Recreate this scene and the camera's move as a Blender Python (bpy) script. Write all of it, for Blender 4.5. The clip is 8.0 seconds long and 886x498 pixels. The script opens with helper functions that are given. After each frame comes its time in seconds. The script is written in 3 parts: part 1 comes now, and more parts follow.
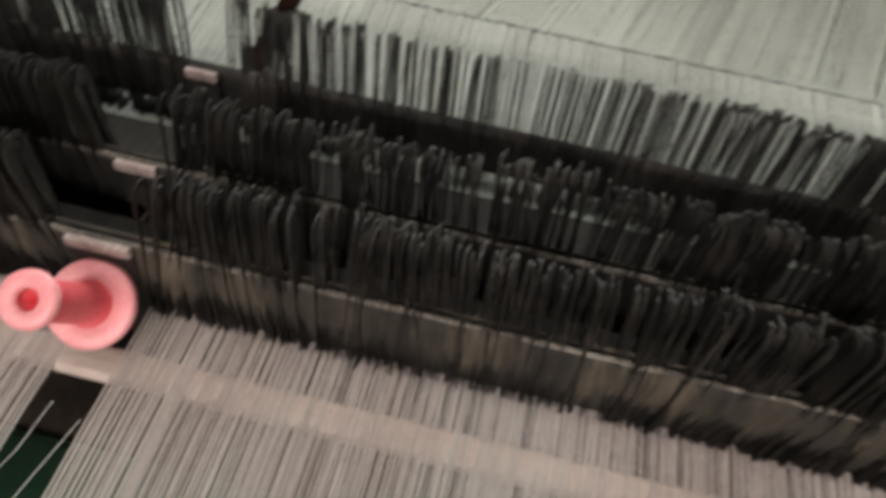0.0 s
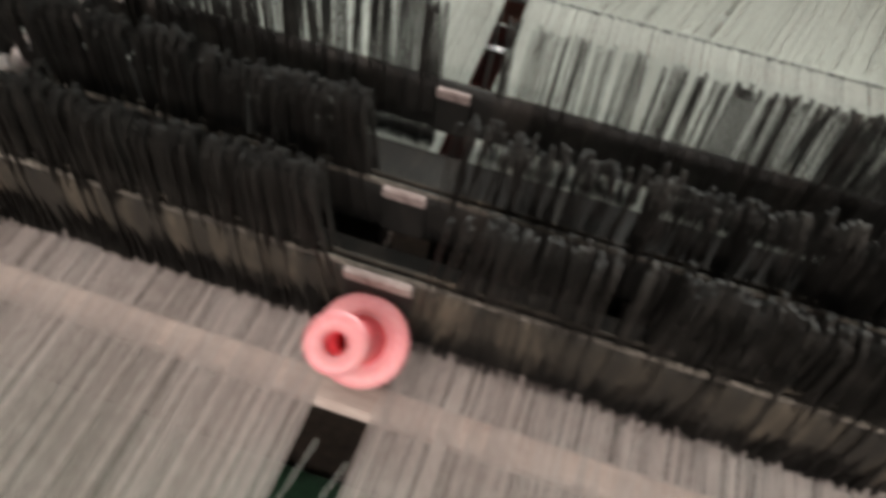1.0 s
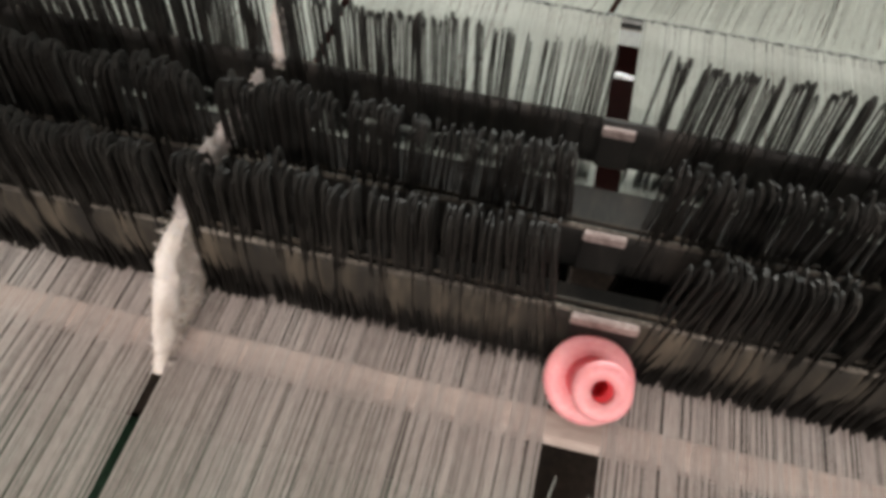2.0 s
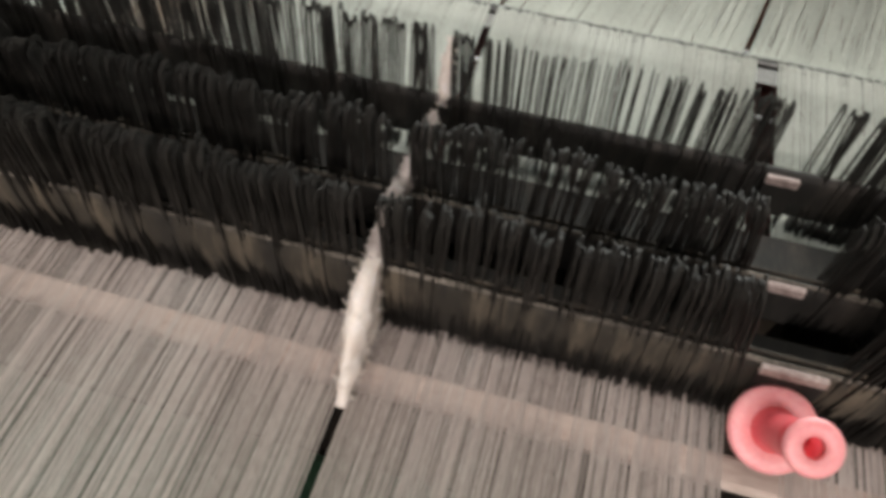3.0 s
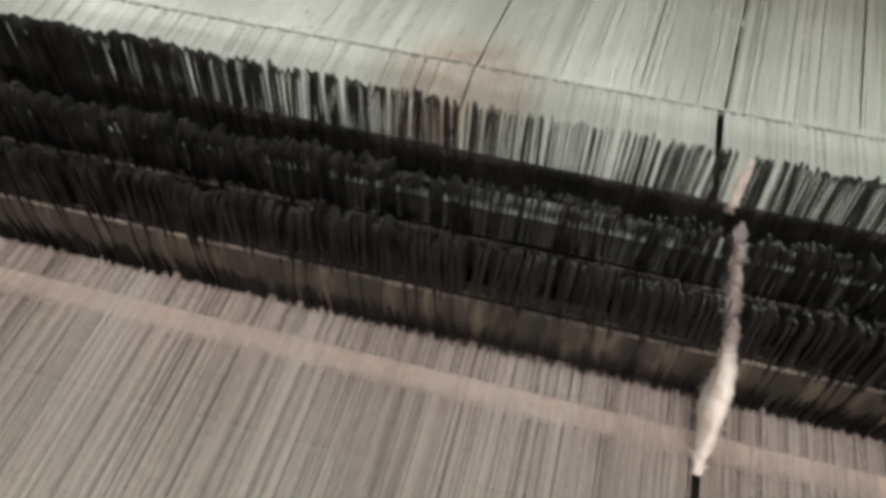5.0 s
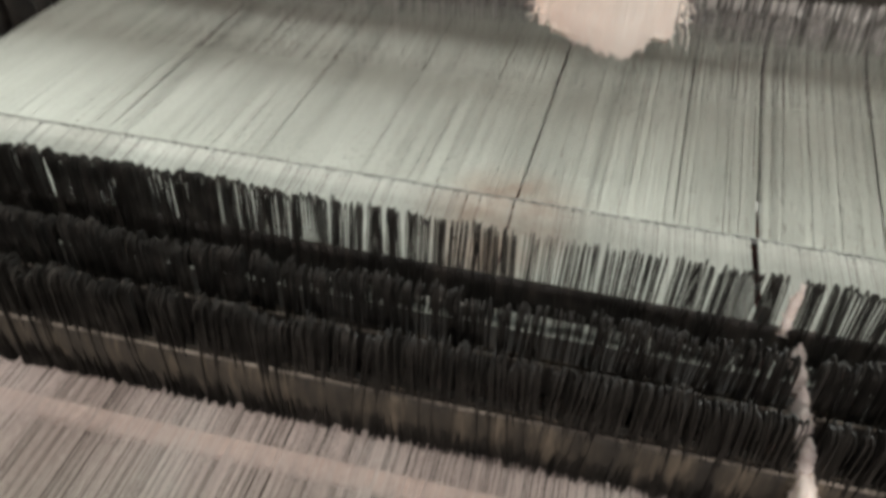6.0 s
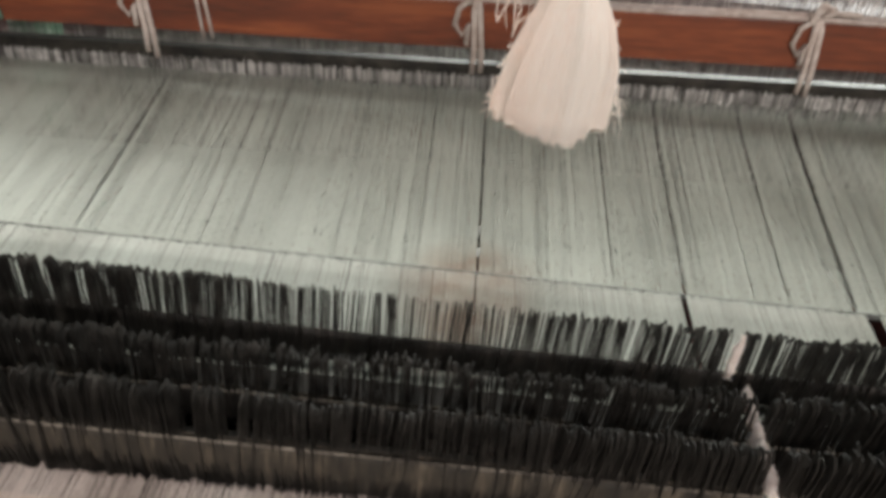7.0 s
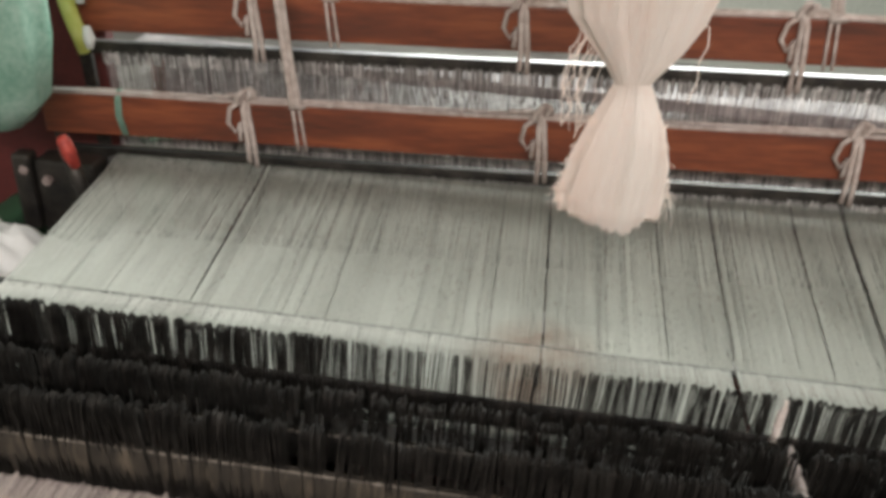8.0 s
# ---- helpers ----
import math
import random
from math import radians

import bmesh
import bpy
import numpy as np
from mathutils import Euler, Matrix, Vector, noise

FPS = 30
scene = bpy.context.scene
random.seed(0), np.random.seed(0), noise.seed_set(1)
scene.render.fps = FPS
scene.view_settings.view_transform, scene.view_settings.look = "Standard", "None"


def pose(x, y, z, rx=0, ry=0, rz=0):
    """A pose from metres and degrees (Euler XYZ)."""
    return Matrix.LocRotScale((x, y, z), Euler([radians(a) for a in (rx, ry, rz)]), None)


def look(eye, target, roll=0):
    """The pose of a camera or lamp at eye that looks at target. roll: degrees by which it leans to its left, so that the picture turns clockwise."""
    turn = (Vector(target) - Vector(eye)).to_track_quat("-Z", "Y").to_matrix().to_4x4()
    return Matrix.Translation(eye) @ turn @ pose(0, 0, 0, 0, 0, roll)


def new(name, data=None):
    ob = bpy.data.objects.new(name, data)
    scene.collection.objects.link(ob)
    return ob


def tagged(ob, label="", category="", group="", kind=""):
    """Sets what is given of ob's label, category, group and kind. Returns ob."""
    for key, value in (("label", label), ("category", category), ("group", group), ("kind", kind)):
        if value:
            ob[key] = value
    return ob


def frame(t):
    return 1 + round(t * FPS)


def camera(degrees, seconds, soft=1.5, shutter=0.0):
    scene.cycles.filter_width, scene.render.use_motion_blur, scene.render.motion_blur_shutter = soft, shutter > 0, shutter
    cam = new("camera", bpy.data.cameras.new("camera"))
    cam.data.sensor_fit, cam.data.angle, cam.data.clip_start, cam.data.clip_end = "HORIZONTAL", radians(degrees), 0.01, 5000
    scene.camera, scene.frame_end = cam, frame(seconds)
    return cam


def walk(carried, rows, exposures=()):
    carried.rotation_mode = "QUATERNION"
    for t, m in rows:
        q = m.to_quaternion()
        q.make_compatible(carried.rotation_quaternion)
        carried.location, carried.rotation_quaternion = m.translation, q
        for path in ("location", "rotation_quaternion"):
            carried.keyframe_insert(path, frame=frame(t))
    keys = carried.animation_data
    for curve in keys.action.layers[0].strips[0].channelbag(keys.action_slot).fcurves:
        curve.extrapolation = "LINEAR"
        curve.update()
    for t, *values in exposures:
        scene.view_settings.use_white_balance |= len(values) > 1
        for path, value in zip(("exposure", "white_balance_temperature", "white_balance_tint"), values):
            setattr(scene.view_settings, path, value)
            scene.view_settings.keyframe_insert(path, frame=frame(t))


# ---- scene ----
cam = camera(56.95, 8.0, soft=4.0, shutter=0.5)
PATH = [
    (0.00, pose(0.1546, -0.1818, 1.2567, 38.93, -5.45, 12.45)),
    (0.50, pose(0.1318, -0.1749, 1.2400, 37.49, -4.23, 18.97)),
    (1.00, pose(0.0581, -0.1751, 1.2442, 37.79, -4.95, 17.75)),
    (1.50, pose(-0.0051, -0.1817, 1.2650, 37.21, -2.44, 13.53)),
    (2.00, pose(-0.0314, -0.1931, 1.2681, 37.40, -2.23, 13.31)),
    (3.30, pose(-0.1174, -0.2137, 1.2884, 38.16, -2.00, 16.05)),
    (3.50, pose(-0.1226, -0.2221, 1.2943, 39.00, -1.32, 16.56)),
    (4.00, pose(-0.1658, -0.2253, 1.3136, 36.63, -1.58, 17.44)),
    (4.50, pose(-0.2097, -0.2508, 1.3249, 39.48, -0.95, 16.16)),
    (4.70, pose(-0.2395, -0.2602, 1.3420, 39.35, -1.44, 15.03)),
    (5.80, pose(-0.3175, -0.2850, 1.3775, 45.81, -2.35, 13.60)),
    (6.00, pose(-0.3213, -0.2920, 1.3668, 48.99, -2.00, 12.98)),
    (6.20, pose(-0.3201, -0.2863, 1.3952, 49.54, -1.31, 12.13)),
    (6.50, pose(-0.3524, -0.3032, 1.3877, 50.78, -3.96, 7.63)),
    (7.00, pose(-0.4102, -0.3419, 1.4231, 52.89, -5.22, 3.17)),
    (7.50, pose(-0.4177, -0.3942, 1.4387, 56.99, -3.35, 6.52)),
    (8.00, pose(-0.4151, -0.4358, 1.4492, 60.21, -3.59, 7.25)),
]
walk(cam, PATH)

# ---- light: daylight from a high window beyond the loom, and unseen fill lamps ----
H = 0.95  # height of the warp above the floor

world = bpy.data.worlds.new("world")
scene.world = world
world.use_nodes = True
sky = world.node_tree.nodes.new("ShaderNodeTexSky")
sky.sky_type, sky.sun_disc = "NISHITA", False
sky.sun_elevation, sky.sun_rotation = radians(40), radians(20)
world.node_tree.links.new(sky.outputs[0], world.node_tree.nodes["Background"].inputs[0])
world.node_tree.nodes["Background"].inputs[1].default_value = 0.1


def area_lamp(name, m, w, h, power, colour):
    data = bpy.data.lights.new(name, "AREA")
    data.shape, data.size, data.size_y, data.energy, data.color = "RECTANGLE", w, h, power, colour
    ob = new(name, data)
    ob.matrix_world = m
    return ob


area_lamp("window_light", look((0.95, 4.4, 2.62), (0.1, 0.2, 0.9)), 4.6, 1.8, 450, (0.96, 1.0, 0.95))
# Unseen lamps added overhead and behind the camera to brighten the near sides.
area_lamp("fill_light", look((-0.5, 0.0, 3.25), (-0.5, 0.0, 0.0)), 2.4, 0.12, 15, (1.0, 0.98, 0.94))
area_lamp("fill_light", look((0.1, -2.4, 2.75), (0.1, -1.5, 0.9)), 2.4, 0.12, 91, (1.0, 0.91, 0.87))


# ---- materials ----
def material(name, colours, rough=0.6, metal=0.0, scale=30.0, fine=300.0, bump=0.1, stretch=(1, 1, 1), rnd=0.0, dist=0.0004, trans=0.0, spec=0.5):
    """Two-scale noise between the colours, with fine relief and a per-object or per-island tint."""
    m = bpy.data.materials.new(name)
    m.use_nodes = True
    n, l = m.node_tree.nodes, m.node_tree.links
    b = n["Principled BSDF"]
    tc = n.new("ShaderNodeTexCoord")
    mp = n.new("ShaderNodeMapping")
    mp.inputs["Scale"].default_value = stretch
    l.new(tc.outputs["Object"], mp.inputs[0])
    big, small = n.new("ShaderNodeTexNoise"), n.new("ShaderNodeTexNoise")
    for t, s in ((big, scale), (small, fine)):
        t.inputs["Scale"].default_value, t.inputs["Detail"].default_value = s, 4
        l.new(mp.outputs[0], t.inputs["Vector"])
    mix = n.new("ShaderNodeMath")
    mix.operation = "MULTIPLY_ADD"
    mix.inputs[1].default_value = 0.35
    sub = n.new("ShaderNodeMath")
    sub.operation = "MULTIPLY"
    sub.inputs[1].default_value = 0.65
    l.new(big.outputs[0], sub.inputs[0])
    l.new(small.outputs[0], mix.inputs[0])
    l.new(sub.outputs[0], mix.inputs[2])
    ramp = n.new("ShaderNodeValToRGB")
    e = ramp.color_ramp.elements
    lo, hi = 0.36, 0.64
    e[0].position, e[1].position = lo, hi
    e[0].color, e[1].color = (*colours[0], 1), (*colours[-1], 1)
    for i, c in enumerate(colours[1:-1]):
        k = e.new(lo + (hi - lo) * (i + 1) / (len(colours) - 1))
        k.color = (*c, 1)
    l.new(mix.outputs[0], ramp.inputs[0])
    out = ramp.outputs[0]
    if rnd:
        geo, info = n.new("ShaderNodeNewGeometry"), n.new("ShaderNodeObjectInfo")
        add, fr = n.new("ShaderNodeMath"), n.new("ShaderNodeMath")
        add.operation, fr.operation = "ADD", "FRACT"
        l.new(geo.outputs["Random Per Island"], add.inputs[0])
        l.new(info.outputs["Random"], add.inputs[1])
        l.new(add.outputs[0], fr.inputs[0])
        rng = n.new("ShaderNodeMapRange")
        rng.inputs["To Min"].default_value, rng.inputs["To Max"].default_value = 1 - rnd, 1 + rnd
        l.new(fr.outputs[0], rng.inputs[0])
        mul = n.new("ShaderNodeVectorMath")
        mul.operation = "SCALE"
        l.new(out, mul.inputs[0])
        l.new(rng.outputs[0], mul.inputs["Scale"])
        out = mul.outputs[0]
    l.new(out, b.inputs["Base Color"])
    rr = n.new("ShaderNodeMapRange")
    rr.inputs["To Min"].default_value, rr.inputs["To Max"].default_value = max(rough - 0.12, 0.03), min(rough + 0.12, 1)
    l.new(small.outputs[0], rr.inputs[0])
    l.new(rr.outputs[0], b.inputs["Roughness"])
    b.inputs["Metallic"].default_value = metal
    b.inputs["Specular IOR Level"].default_value = spec
    if trans:
        b.inputs["Subsurface Weight"].default_value = trans
        b.inputs["Subsurface Radius"].default_value = (0.004, 0.003, 0.002)
    if bump:
        bp = n.new("ShaderNodeBump")
        bp.inputs["Strength"].default_value, bp.inputs["Distance"].default_value = bump, dist
        l.new(mix.outputs[0], bp.inputs["Height"])
        l.new(bp.outputs[0], b.inputs["Normal"])
    return m


def stained(m, spots, colour):
    """Rusty stains of their own shape on a yarn material: (x, y, radius)."""
    n, l = m.node_tree.nodes, m.node_tree.links
    b = n["Principled BSDF"]
    src = b.inputs["Base Color"].links[0].from_socket
    tc, ns = n.new("ShaderNodeTexCoord"), n.new("ShaderNodeTexNoise")
    ns.inputs["Scale"].default_value = 35
    l.new(tc.outputs["Object"], ns.inputs["Vector"])
    for x, y, r in spots:
        d = n.new("ShaderNodeVectorMath")
        d.operation = "DISTANCE"
        d.inputs[1].default_value = (x, y, 0)
        l.new(tc.outputs["Object"], d.inputs[0])
        rng = n.new("ShaderNodeMapRange")
        rng.interpolation_type = "SMOOTHSTEP"
        rng.inputs["From Min"].default_value, rng.inputs["From Max"].default_value = r, 0.2 * r
        rng.inputs["To Max"].default_value = 1.0
        l.new(d.outputs["Value"], rng.inputs[0])
        f = n.new("ShaderNodeMath")
        f.operation = "MULTIPLY"
        l.new(rng.outputs[0], f.inputs[0])
        l.new(ns.outputs[0], f.inputs[1])
        mix = n.new("ShaderNodeMix")
        mix.data_type = "RGBA"
        mix.blend_type = "MULTIPLY"
        mix.inputs["B"].default_value = (*colour, 1)
        l.new(f.outputs[0], mix.inputs["Factor"])
        l.new(src, mix.inputs["A"])
        src = mix.outputs["Result"]
    l.new(src, b.inputs["Base Color"])
    return m


def tinted(m, y0, y1, tint):
    """Brown shade near the drop wires (at y0) put into the yarn's colour, gone at y1, where the yarn keeps its own
    tint.
    """
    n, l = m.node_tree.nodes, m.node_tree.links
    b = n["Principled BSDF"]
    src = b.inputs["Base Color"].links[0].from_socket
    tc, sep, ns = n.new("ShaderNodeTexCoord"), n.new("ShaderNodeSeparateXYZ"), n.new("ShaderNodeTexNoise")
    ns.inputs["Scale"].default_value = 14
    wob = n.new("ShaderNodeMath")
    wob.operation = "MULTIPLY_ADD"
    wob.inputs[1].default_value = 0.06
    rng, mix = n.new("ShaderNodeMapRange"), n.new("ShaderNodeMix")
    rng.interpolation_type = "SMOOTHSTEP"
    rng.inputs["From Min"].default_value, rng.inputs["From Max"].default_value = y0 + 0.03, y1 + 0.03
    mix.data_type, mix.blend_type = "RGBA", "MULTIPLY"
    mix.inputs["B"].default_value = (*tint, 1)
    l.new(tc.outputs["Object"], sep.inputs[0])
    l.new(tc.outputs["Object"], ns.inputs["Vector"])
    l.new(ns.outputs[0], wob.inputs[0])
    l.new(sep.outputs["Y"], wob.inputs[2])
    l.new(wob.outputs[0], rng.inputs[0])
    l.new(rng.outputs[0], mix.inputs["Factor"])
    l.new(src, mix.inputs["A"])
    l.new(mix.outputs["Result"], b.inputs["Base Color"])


M_YARN = material("cotton_warp", [(0.40, 0.41, 0.37), (0.495, 0.51, 0.465), (0.57, 0.588, 0.54)], 0.9, scale=9, fine=700, bump=0.3, stretch=(1, 0.25, 1), rnd=0.09, spec=0.2)
M_YARN_SHED = stained(material("greyish_cotton_warp", [(0.40, 0.41, 0.37), (0.495, 0.51, 0.465), (0.57, 0.588, 0.54)], 0.9, scale=9, fine=700, bump=0.3, stretch=(1, 0.25, 1), rnd=0.05, spec=0.2), [(-0.370, 0.0, 0.075)], (0.58, 0.36, 0.27))
M_YARN_MID = stained(material("stained_cotton_warp", [(0.40, 0.405, 0.365), (0.515, 0.53, 0.49), (0.59, 0.61, 0.568)], 0.9, scale=9, fine=700, bump=0.3, stretch=(1, 0.25, 1), rnd=0.05, spec=0.2), [(-0.378, 0.215, 0.085), (-0.392, 0.15, 0.05)], (0.58, 0.36, 0.27))
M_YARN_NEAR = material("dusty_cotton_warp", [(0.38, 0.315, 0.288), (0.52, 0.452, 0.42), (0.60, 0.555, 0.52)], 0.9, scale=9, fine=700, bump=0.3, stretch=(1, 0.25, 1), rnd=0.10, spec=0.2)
tinted(M_YARN_NEAR, -0.028, -0.105, (0.93, 1.0, 0.985))
M_LEASE = material("linty_wood", [(0.36, 0.27, 0.235), (0.46, 0.36, 0.315), (0.56, 0.46, 0.41)], 0.9, scale=26, fine=300, bump=0.4, stretch=(0.3, 1, 1))
M_WIRE = material("oily_drop_wire", [(0.012, 0.011, 0.0098), (0.024, 0.0215, 0.019), (0.062, 0.055, 0.049)], 0.56, 0.6, scale=60, fine=500, bump=0.1, rnd=0.35)
M_BAR = material("dusty_contact_bar", [(0.013, 0.0105, 0.008), (0.036, 0.029, 0.021), (0.105, 0.083, 0.060)], 0.8, 0.1, scale=14, fine=120, bump=0.3, stretch=(4, 1, 0.4))
# Darker bar colour for the two further rows, clip plates and added plates.
M_BAR_DARK = material("dark_contact_bar", [(0.008, 0.0072, 0.006), (0.016, 0.014, 0.012), (0.045, 0.037, 0.031)], 0.7, 0.2, scale=14, fine=140, bump=0.3, stretch=(4, 1, 0.5))
M_LEDGE = material("patchy_lint_and_lit_edge", [(0.03, 0.024, 0.02), (0.09, 0.076, 0.062), (0.27, 0.235, 0.20)], 0.9, 0.0, scale=16, fine=420, bump=0.5)
M_BARE = material("lint_dusted_steel", [(0.18, 0.13, 0.12), (0.33, 0.26, 0.24), (0.52, 0.44, 0.41)], 0.7, 0.1, scale=60, fine=500, bump=0.3)
M_STEEL = material("worn_bright_steel", [(0.30, 0.30, 0.31), (0.50, 0.50, 0.51), (0.68, 0.68, 0.70)], 0.25, 1.0, scale=30, fine=500, bump=0.08, stretch=(0.2, 1, 1))
M_RAIL = material("rubbed_steel", [(0.12, 0.12, 0.122), (0.27, 0.27, 0.275), (0.50, 0.50, 0.51)], 0.46, 0.9, scale=14, fine=300, bump=0.12, stretch=(0.4, 1, 1))
M_ROD = material("tarnished_steel", [(0.05, 0.052, 0.05), (0.10, 0.102, 0.098), (0.22, 0.22, 0.21)], 0.42, 0.8, scale=10, fine=300, bump=0.15, stretch=(0.4, 1, 1))
M_HEDDLE = material("dusty_heddle_wire", [(0.20, 0.185, 0.18), (0.42, 0.40, 0.39), (0.66, 0.64, 0.63)], 0.5, 0.5, scale=60, fine=500, bump=0.0, rnd=0.75)
M_LINTY = material("linty_dull_steel", [(0.20, 0.18, 0.19), (0.30, 0.275, 0.28), (0.48, 0.44, 0.44)], 0.75, 0.2, scale=18, fine=300, bump=0.3)
M_REED = material("grey_reed_steel", [(0.16, 0.14, 0.14), (0.24, 0.21, 0.21), (0.33, 0.30, 0.30)], 0.6, 0.3, scale=20, fine=300, bump=0.0)
M_DARK = material("dark_greasy_steel", [(0.02, 0.02, 0.02), (0.05, 0.045, 0.04), (0.09, 0.08, 0.07)], 0.45, 0.6, scale=25, fine=300, bump=0.15)
M_WOOD = material("red_brown_varnished_wood", [(0.10, 0.034, 0.022), (0.19, 0.052, 0.026), (0.31, 0.090, 0.038)], 0.42, scale=26, fine=160, bump=0.15, stretch=(0.12, 1, 1))
M_PINK = material("pink_plastic", [(0.75, 0.25, 0.27), (0.81, 0.32, 0.335), (0.85, 0.40, 0.41)], 0.42, scale=40, fine=500, bump=0.05, trans=0.25)
# Redder copy of the pink plastic: light shining through is put into its colour.
M_BARREL = material("pink_plastic_lit_through", [(0.70, 0.07, 0.09), (0.78, 0.11, 0.13), (0.82, 0.16, 0.18)], 0.38, scale=40, fine=500, bump=0.05, trans=0.3)
M_COTTON = material("raw_cotton", [(0.66, 0.56, 0.51), (0.75, 0.67, 0.62), (0.84, 0.76, 0.72)], 0.95, scale=90, fine=900, bump=0.3, dist=0.001, trans=0.15, spec=0.1)
M_LINT = material("dusty_lint", [(0.26, 0.22, 0.21), (0.40, 0.35, 0.33), (0.54, 0.48, 0.46)], 0.95, scale=120, fine=900, bump=0.8, dist=0.001, trans=0.1, spec=0.1)
M_TASSEL = material("white_yarn", [(0.95, 0.77, 0.68), (0.97, 0.84, 0.76), (0.98, 0.89, 0.82)], 0.9, scale=26, fine=900, bump=0.25, stretch=(1, 1, 0.06), rnd=0.02, trans=0.1, spec=0.15)
M_TASSEL.node_tree.nodes["Principled BSDF"].inputs["Subsurface Radius"].default_value = (0.016, 0.011, 0.009)
M_TWINE = material("dusty_twine", [(0.42, 0.34, 0.30), (0.56, 0.47, 0.43), (0.68, 0.60, 0.56)], 0.9, scale=80, fine=800, bump=0.6, rnd=0.1, spec=0.15)
M_GREEN = material("green_machine_paint", [(0.025, 0.06, 0.035), (0.035, 0.095, 0.052), (0.05, 0.13, 0.07)], 0.5, scale=12, fine=160, bump=0.15)
M_SHEETING = material("green_plastic_sheeting", [(0.14, 0.30, 0.22), (0.28, 0.45, 0.36), (0.42, 0.56, 0.48)], 0.35, scale=9, fine=120, bump=0.3)
M_RED = material("red_paint", [(0.16, 0.02, 0.018), (0.42, 0.05, 0.035), (0.60, 0.10, 0.07)], 0.5, scale=60, fine=300, bump=0.1)
M_YELLOW = material("yellow_green_strap", [(0.42, 0.44, 0.08), (0.55, 0.56, 0.14), (0.62, 0.62, 0.22)], 0.7, scale=40, fine=400, bump=0.2)
M_CLOTH = material("white_cloth", [(0.66, 0.66, 0.64), (0.78, 0.78, 0.76), (0.84, 0.84, 0.83)], 0.9, scale=14, fine=500, bump=0.4)
M_MAROON = material("maroon_board", [(0.07, 0.012, 0.012), (0.11, 0.02, 0.018), (0.15, 0.03, 0.026)], 0.6, scale=8, fine=120, bump=0.15)
M_UNDER = material("dark_under_board", [(0.024, 0.018, 0.014), (0.055, 0.039, 0.03), (0.10, 0.074, 0.058)], 0.6, scale=14, fine=160, bump=0.2)
M_FLOOR = material("oily_concrete", [(0.07, 0.06, 0.055), (0.13, 0.12, 0.11), (0.2, 0.19, 0.17)], 0.7, scale=2.5, fine=60, bump=0.2, dist=0.002)
M_WALL = material("limewashed_plaster", [(0.42, 0.43, 0.40), (0.52, 0.53, 0.49), (0.6, 0.6, 0.56)], 0.9, scale=1.5, fine=50, bump=0.2, dist=0.002)


# ---- mesh helpers ----
def link(name, bm, mat, parent=None, label="", smooth=False):
    me = bpy.data.meshes.new(name)
    bm.normal_update()
    bm.to_mesh(me)
    bm.free()
    me.materials.append(mat)
    if smooth:
        for p in me.polygons:
            p.use_smooth = True
    ob = new(name, me)
    if parent:
        ob.parent = parent
    if label:
        tagged(ob, label)
    return ob


def part(name, bm, mat, parent, label="", smooth=False):
    return link(name, bm, mat, parent, label, smooth)


def raw(name, verts, faces, mat, parent=None, smooth=False):
    me = bpy.data.meshes.new(name)
    me.from_pydata(verts, [], faces)
    me.update()
    me.materials.append(mat)
    if smooth:
        for p in me.polygons:
            p.use_smooth = True
    ob = new(name, me)
    if parent:
        ob.parent = parent
    return ob


def thing(name, at, label, category, group="", kind=""):
    ob = new(name)
    ob.location = at
    ob.empty_display_size = 0.05
    return tagged(ob, label, category, group, kind)


def box(bm, x0, x1, y0, y1, z0, z1, bevel=0.0):
    vs = [bm.verts.new((x, y, z)) for x in (x0, x1) for y in (y0, y1) for z in (z0, z1)]
    fs = [bm.faces.new([vs[i] for i in q]) for q in ((0, 1, 3, 2), (4, 6, 7, 5), (0, 4, 5, 1), (2, 3, 7, 6), (0, 2, 6, 4), (1, 5, 7, 3))]
    if bevel:
        es = {e for f in fs for e in f.edges}
        bmesh.ops.bevel(bm, geom=list(es), offset=bevel, segments=2, affect="EDGES", profile=0.5)
    return bm


def boxed(x0, x1, y0, y1, z0, z1, bevel=0.0):
    return box(bmesh.new(), x0, x1, y0, y1, z0, z1, bevel)


def tube(bm, pts, radii, n=8, caps=True):
    """A round rod along pts, each with its radius."""
    pts = [Vector(p) for p in pts]
    if not hasattr(radii, "__len__"):
        radii = [radii] * len(pts)
    rings, ref = [], None
    for i, p in enumerate(pts):
        d = (pts[min(i + 1, len(pts) - 1)] - pts[max(i - 1, 0)]).normalized()
        if ref is None:
            ref = d.orthogonal().normalized()
        ref = (ref - d * ref.dot(d)).normalized()
        o = d.cross(ref)
        rings.append([bm.verts.new(p + (ref * math.cos(a) + o * math.sin(a)) * radii[i]) for a in (math.tau * k / n for k in range(n))])
    for a, b in zip(rings, rings[1:]):
        for k in range(n):
            bm.faces.new((a[k], a[(k + 1) % n], b[(k + 1) % n], b[k]))
    if caps:
        bm.faces.new(rings[0][::-1])
        bm.faces.new(rings[-1])
    return bm


def lathe(bm, profile, n=32, closed=False):
    """Turns (radius, height) pairs about the z axis."""
    rings = [[bm.verts.new((r * math.cos(math.tau * k / n), r * math.sin(math.tau * k / n), z)) for k in range(n)] for r, z in profile]
    if closed:
        rings.append(rings[0])
    for a, b in zip(rings, rings[1:]):
        for k in range(n):
            bm.faces.new((a[k], a[(k + 1) % n], b[(k + 1) % n], b[k]))
    return bm


# ---- the hall ----
def structure(name, bm, mat, label):
    return tagged(link(name, bm, mat), label, name.split("_")[0], kind="structure")


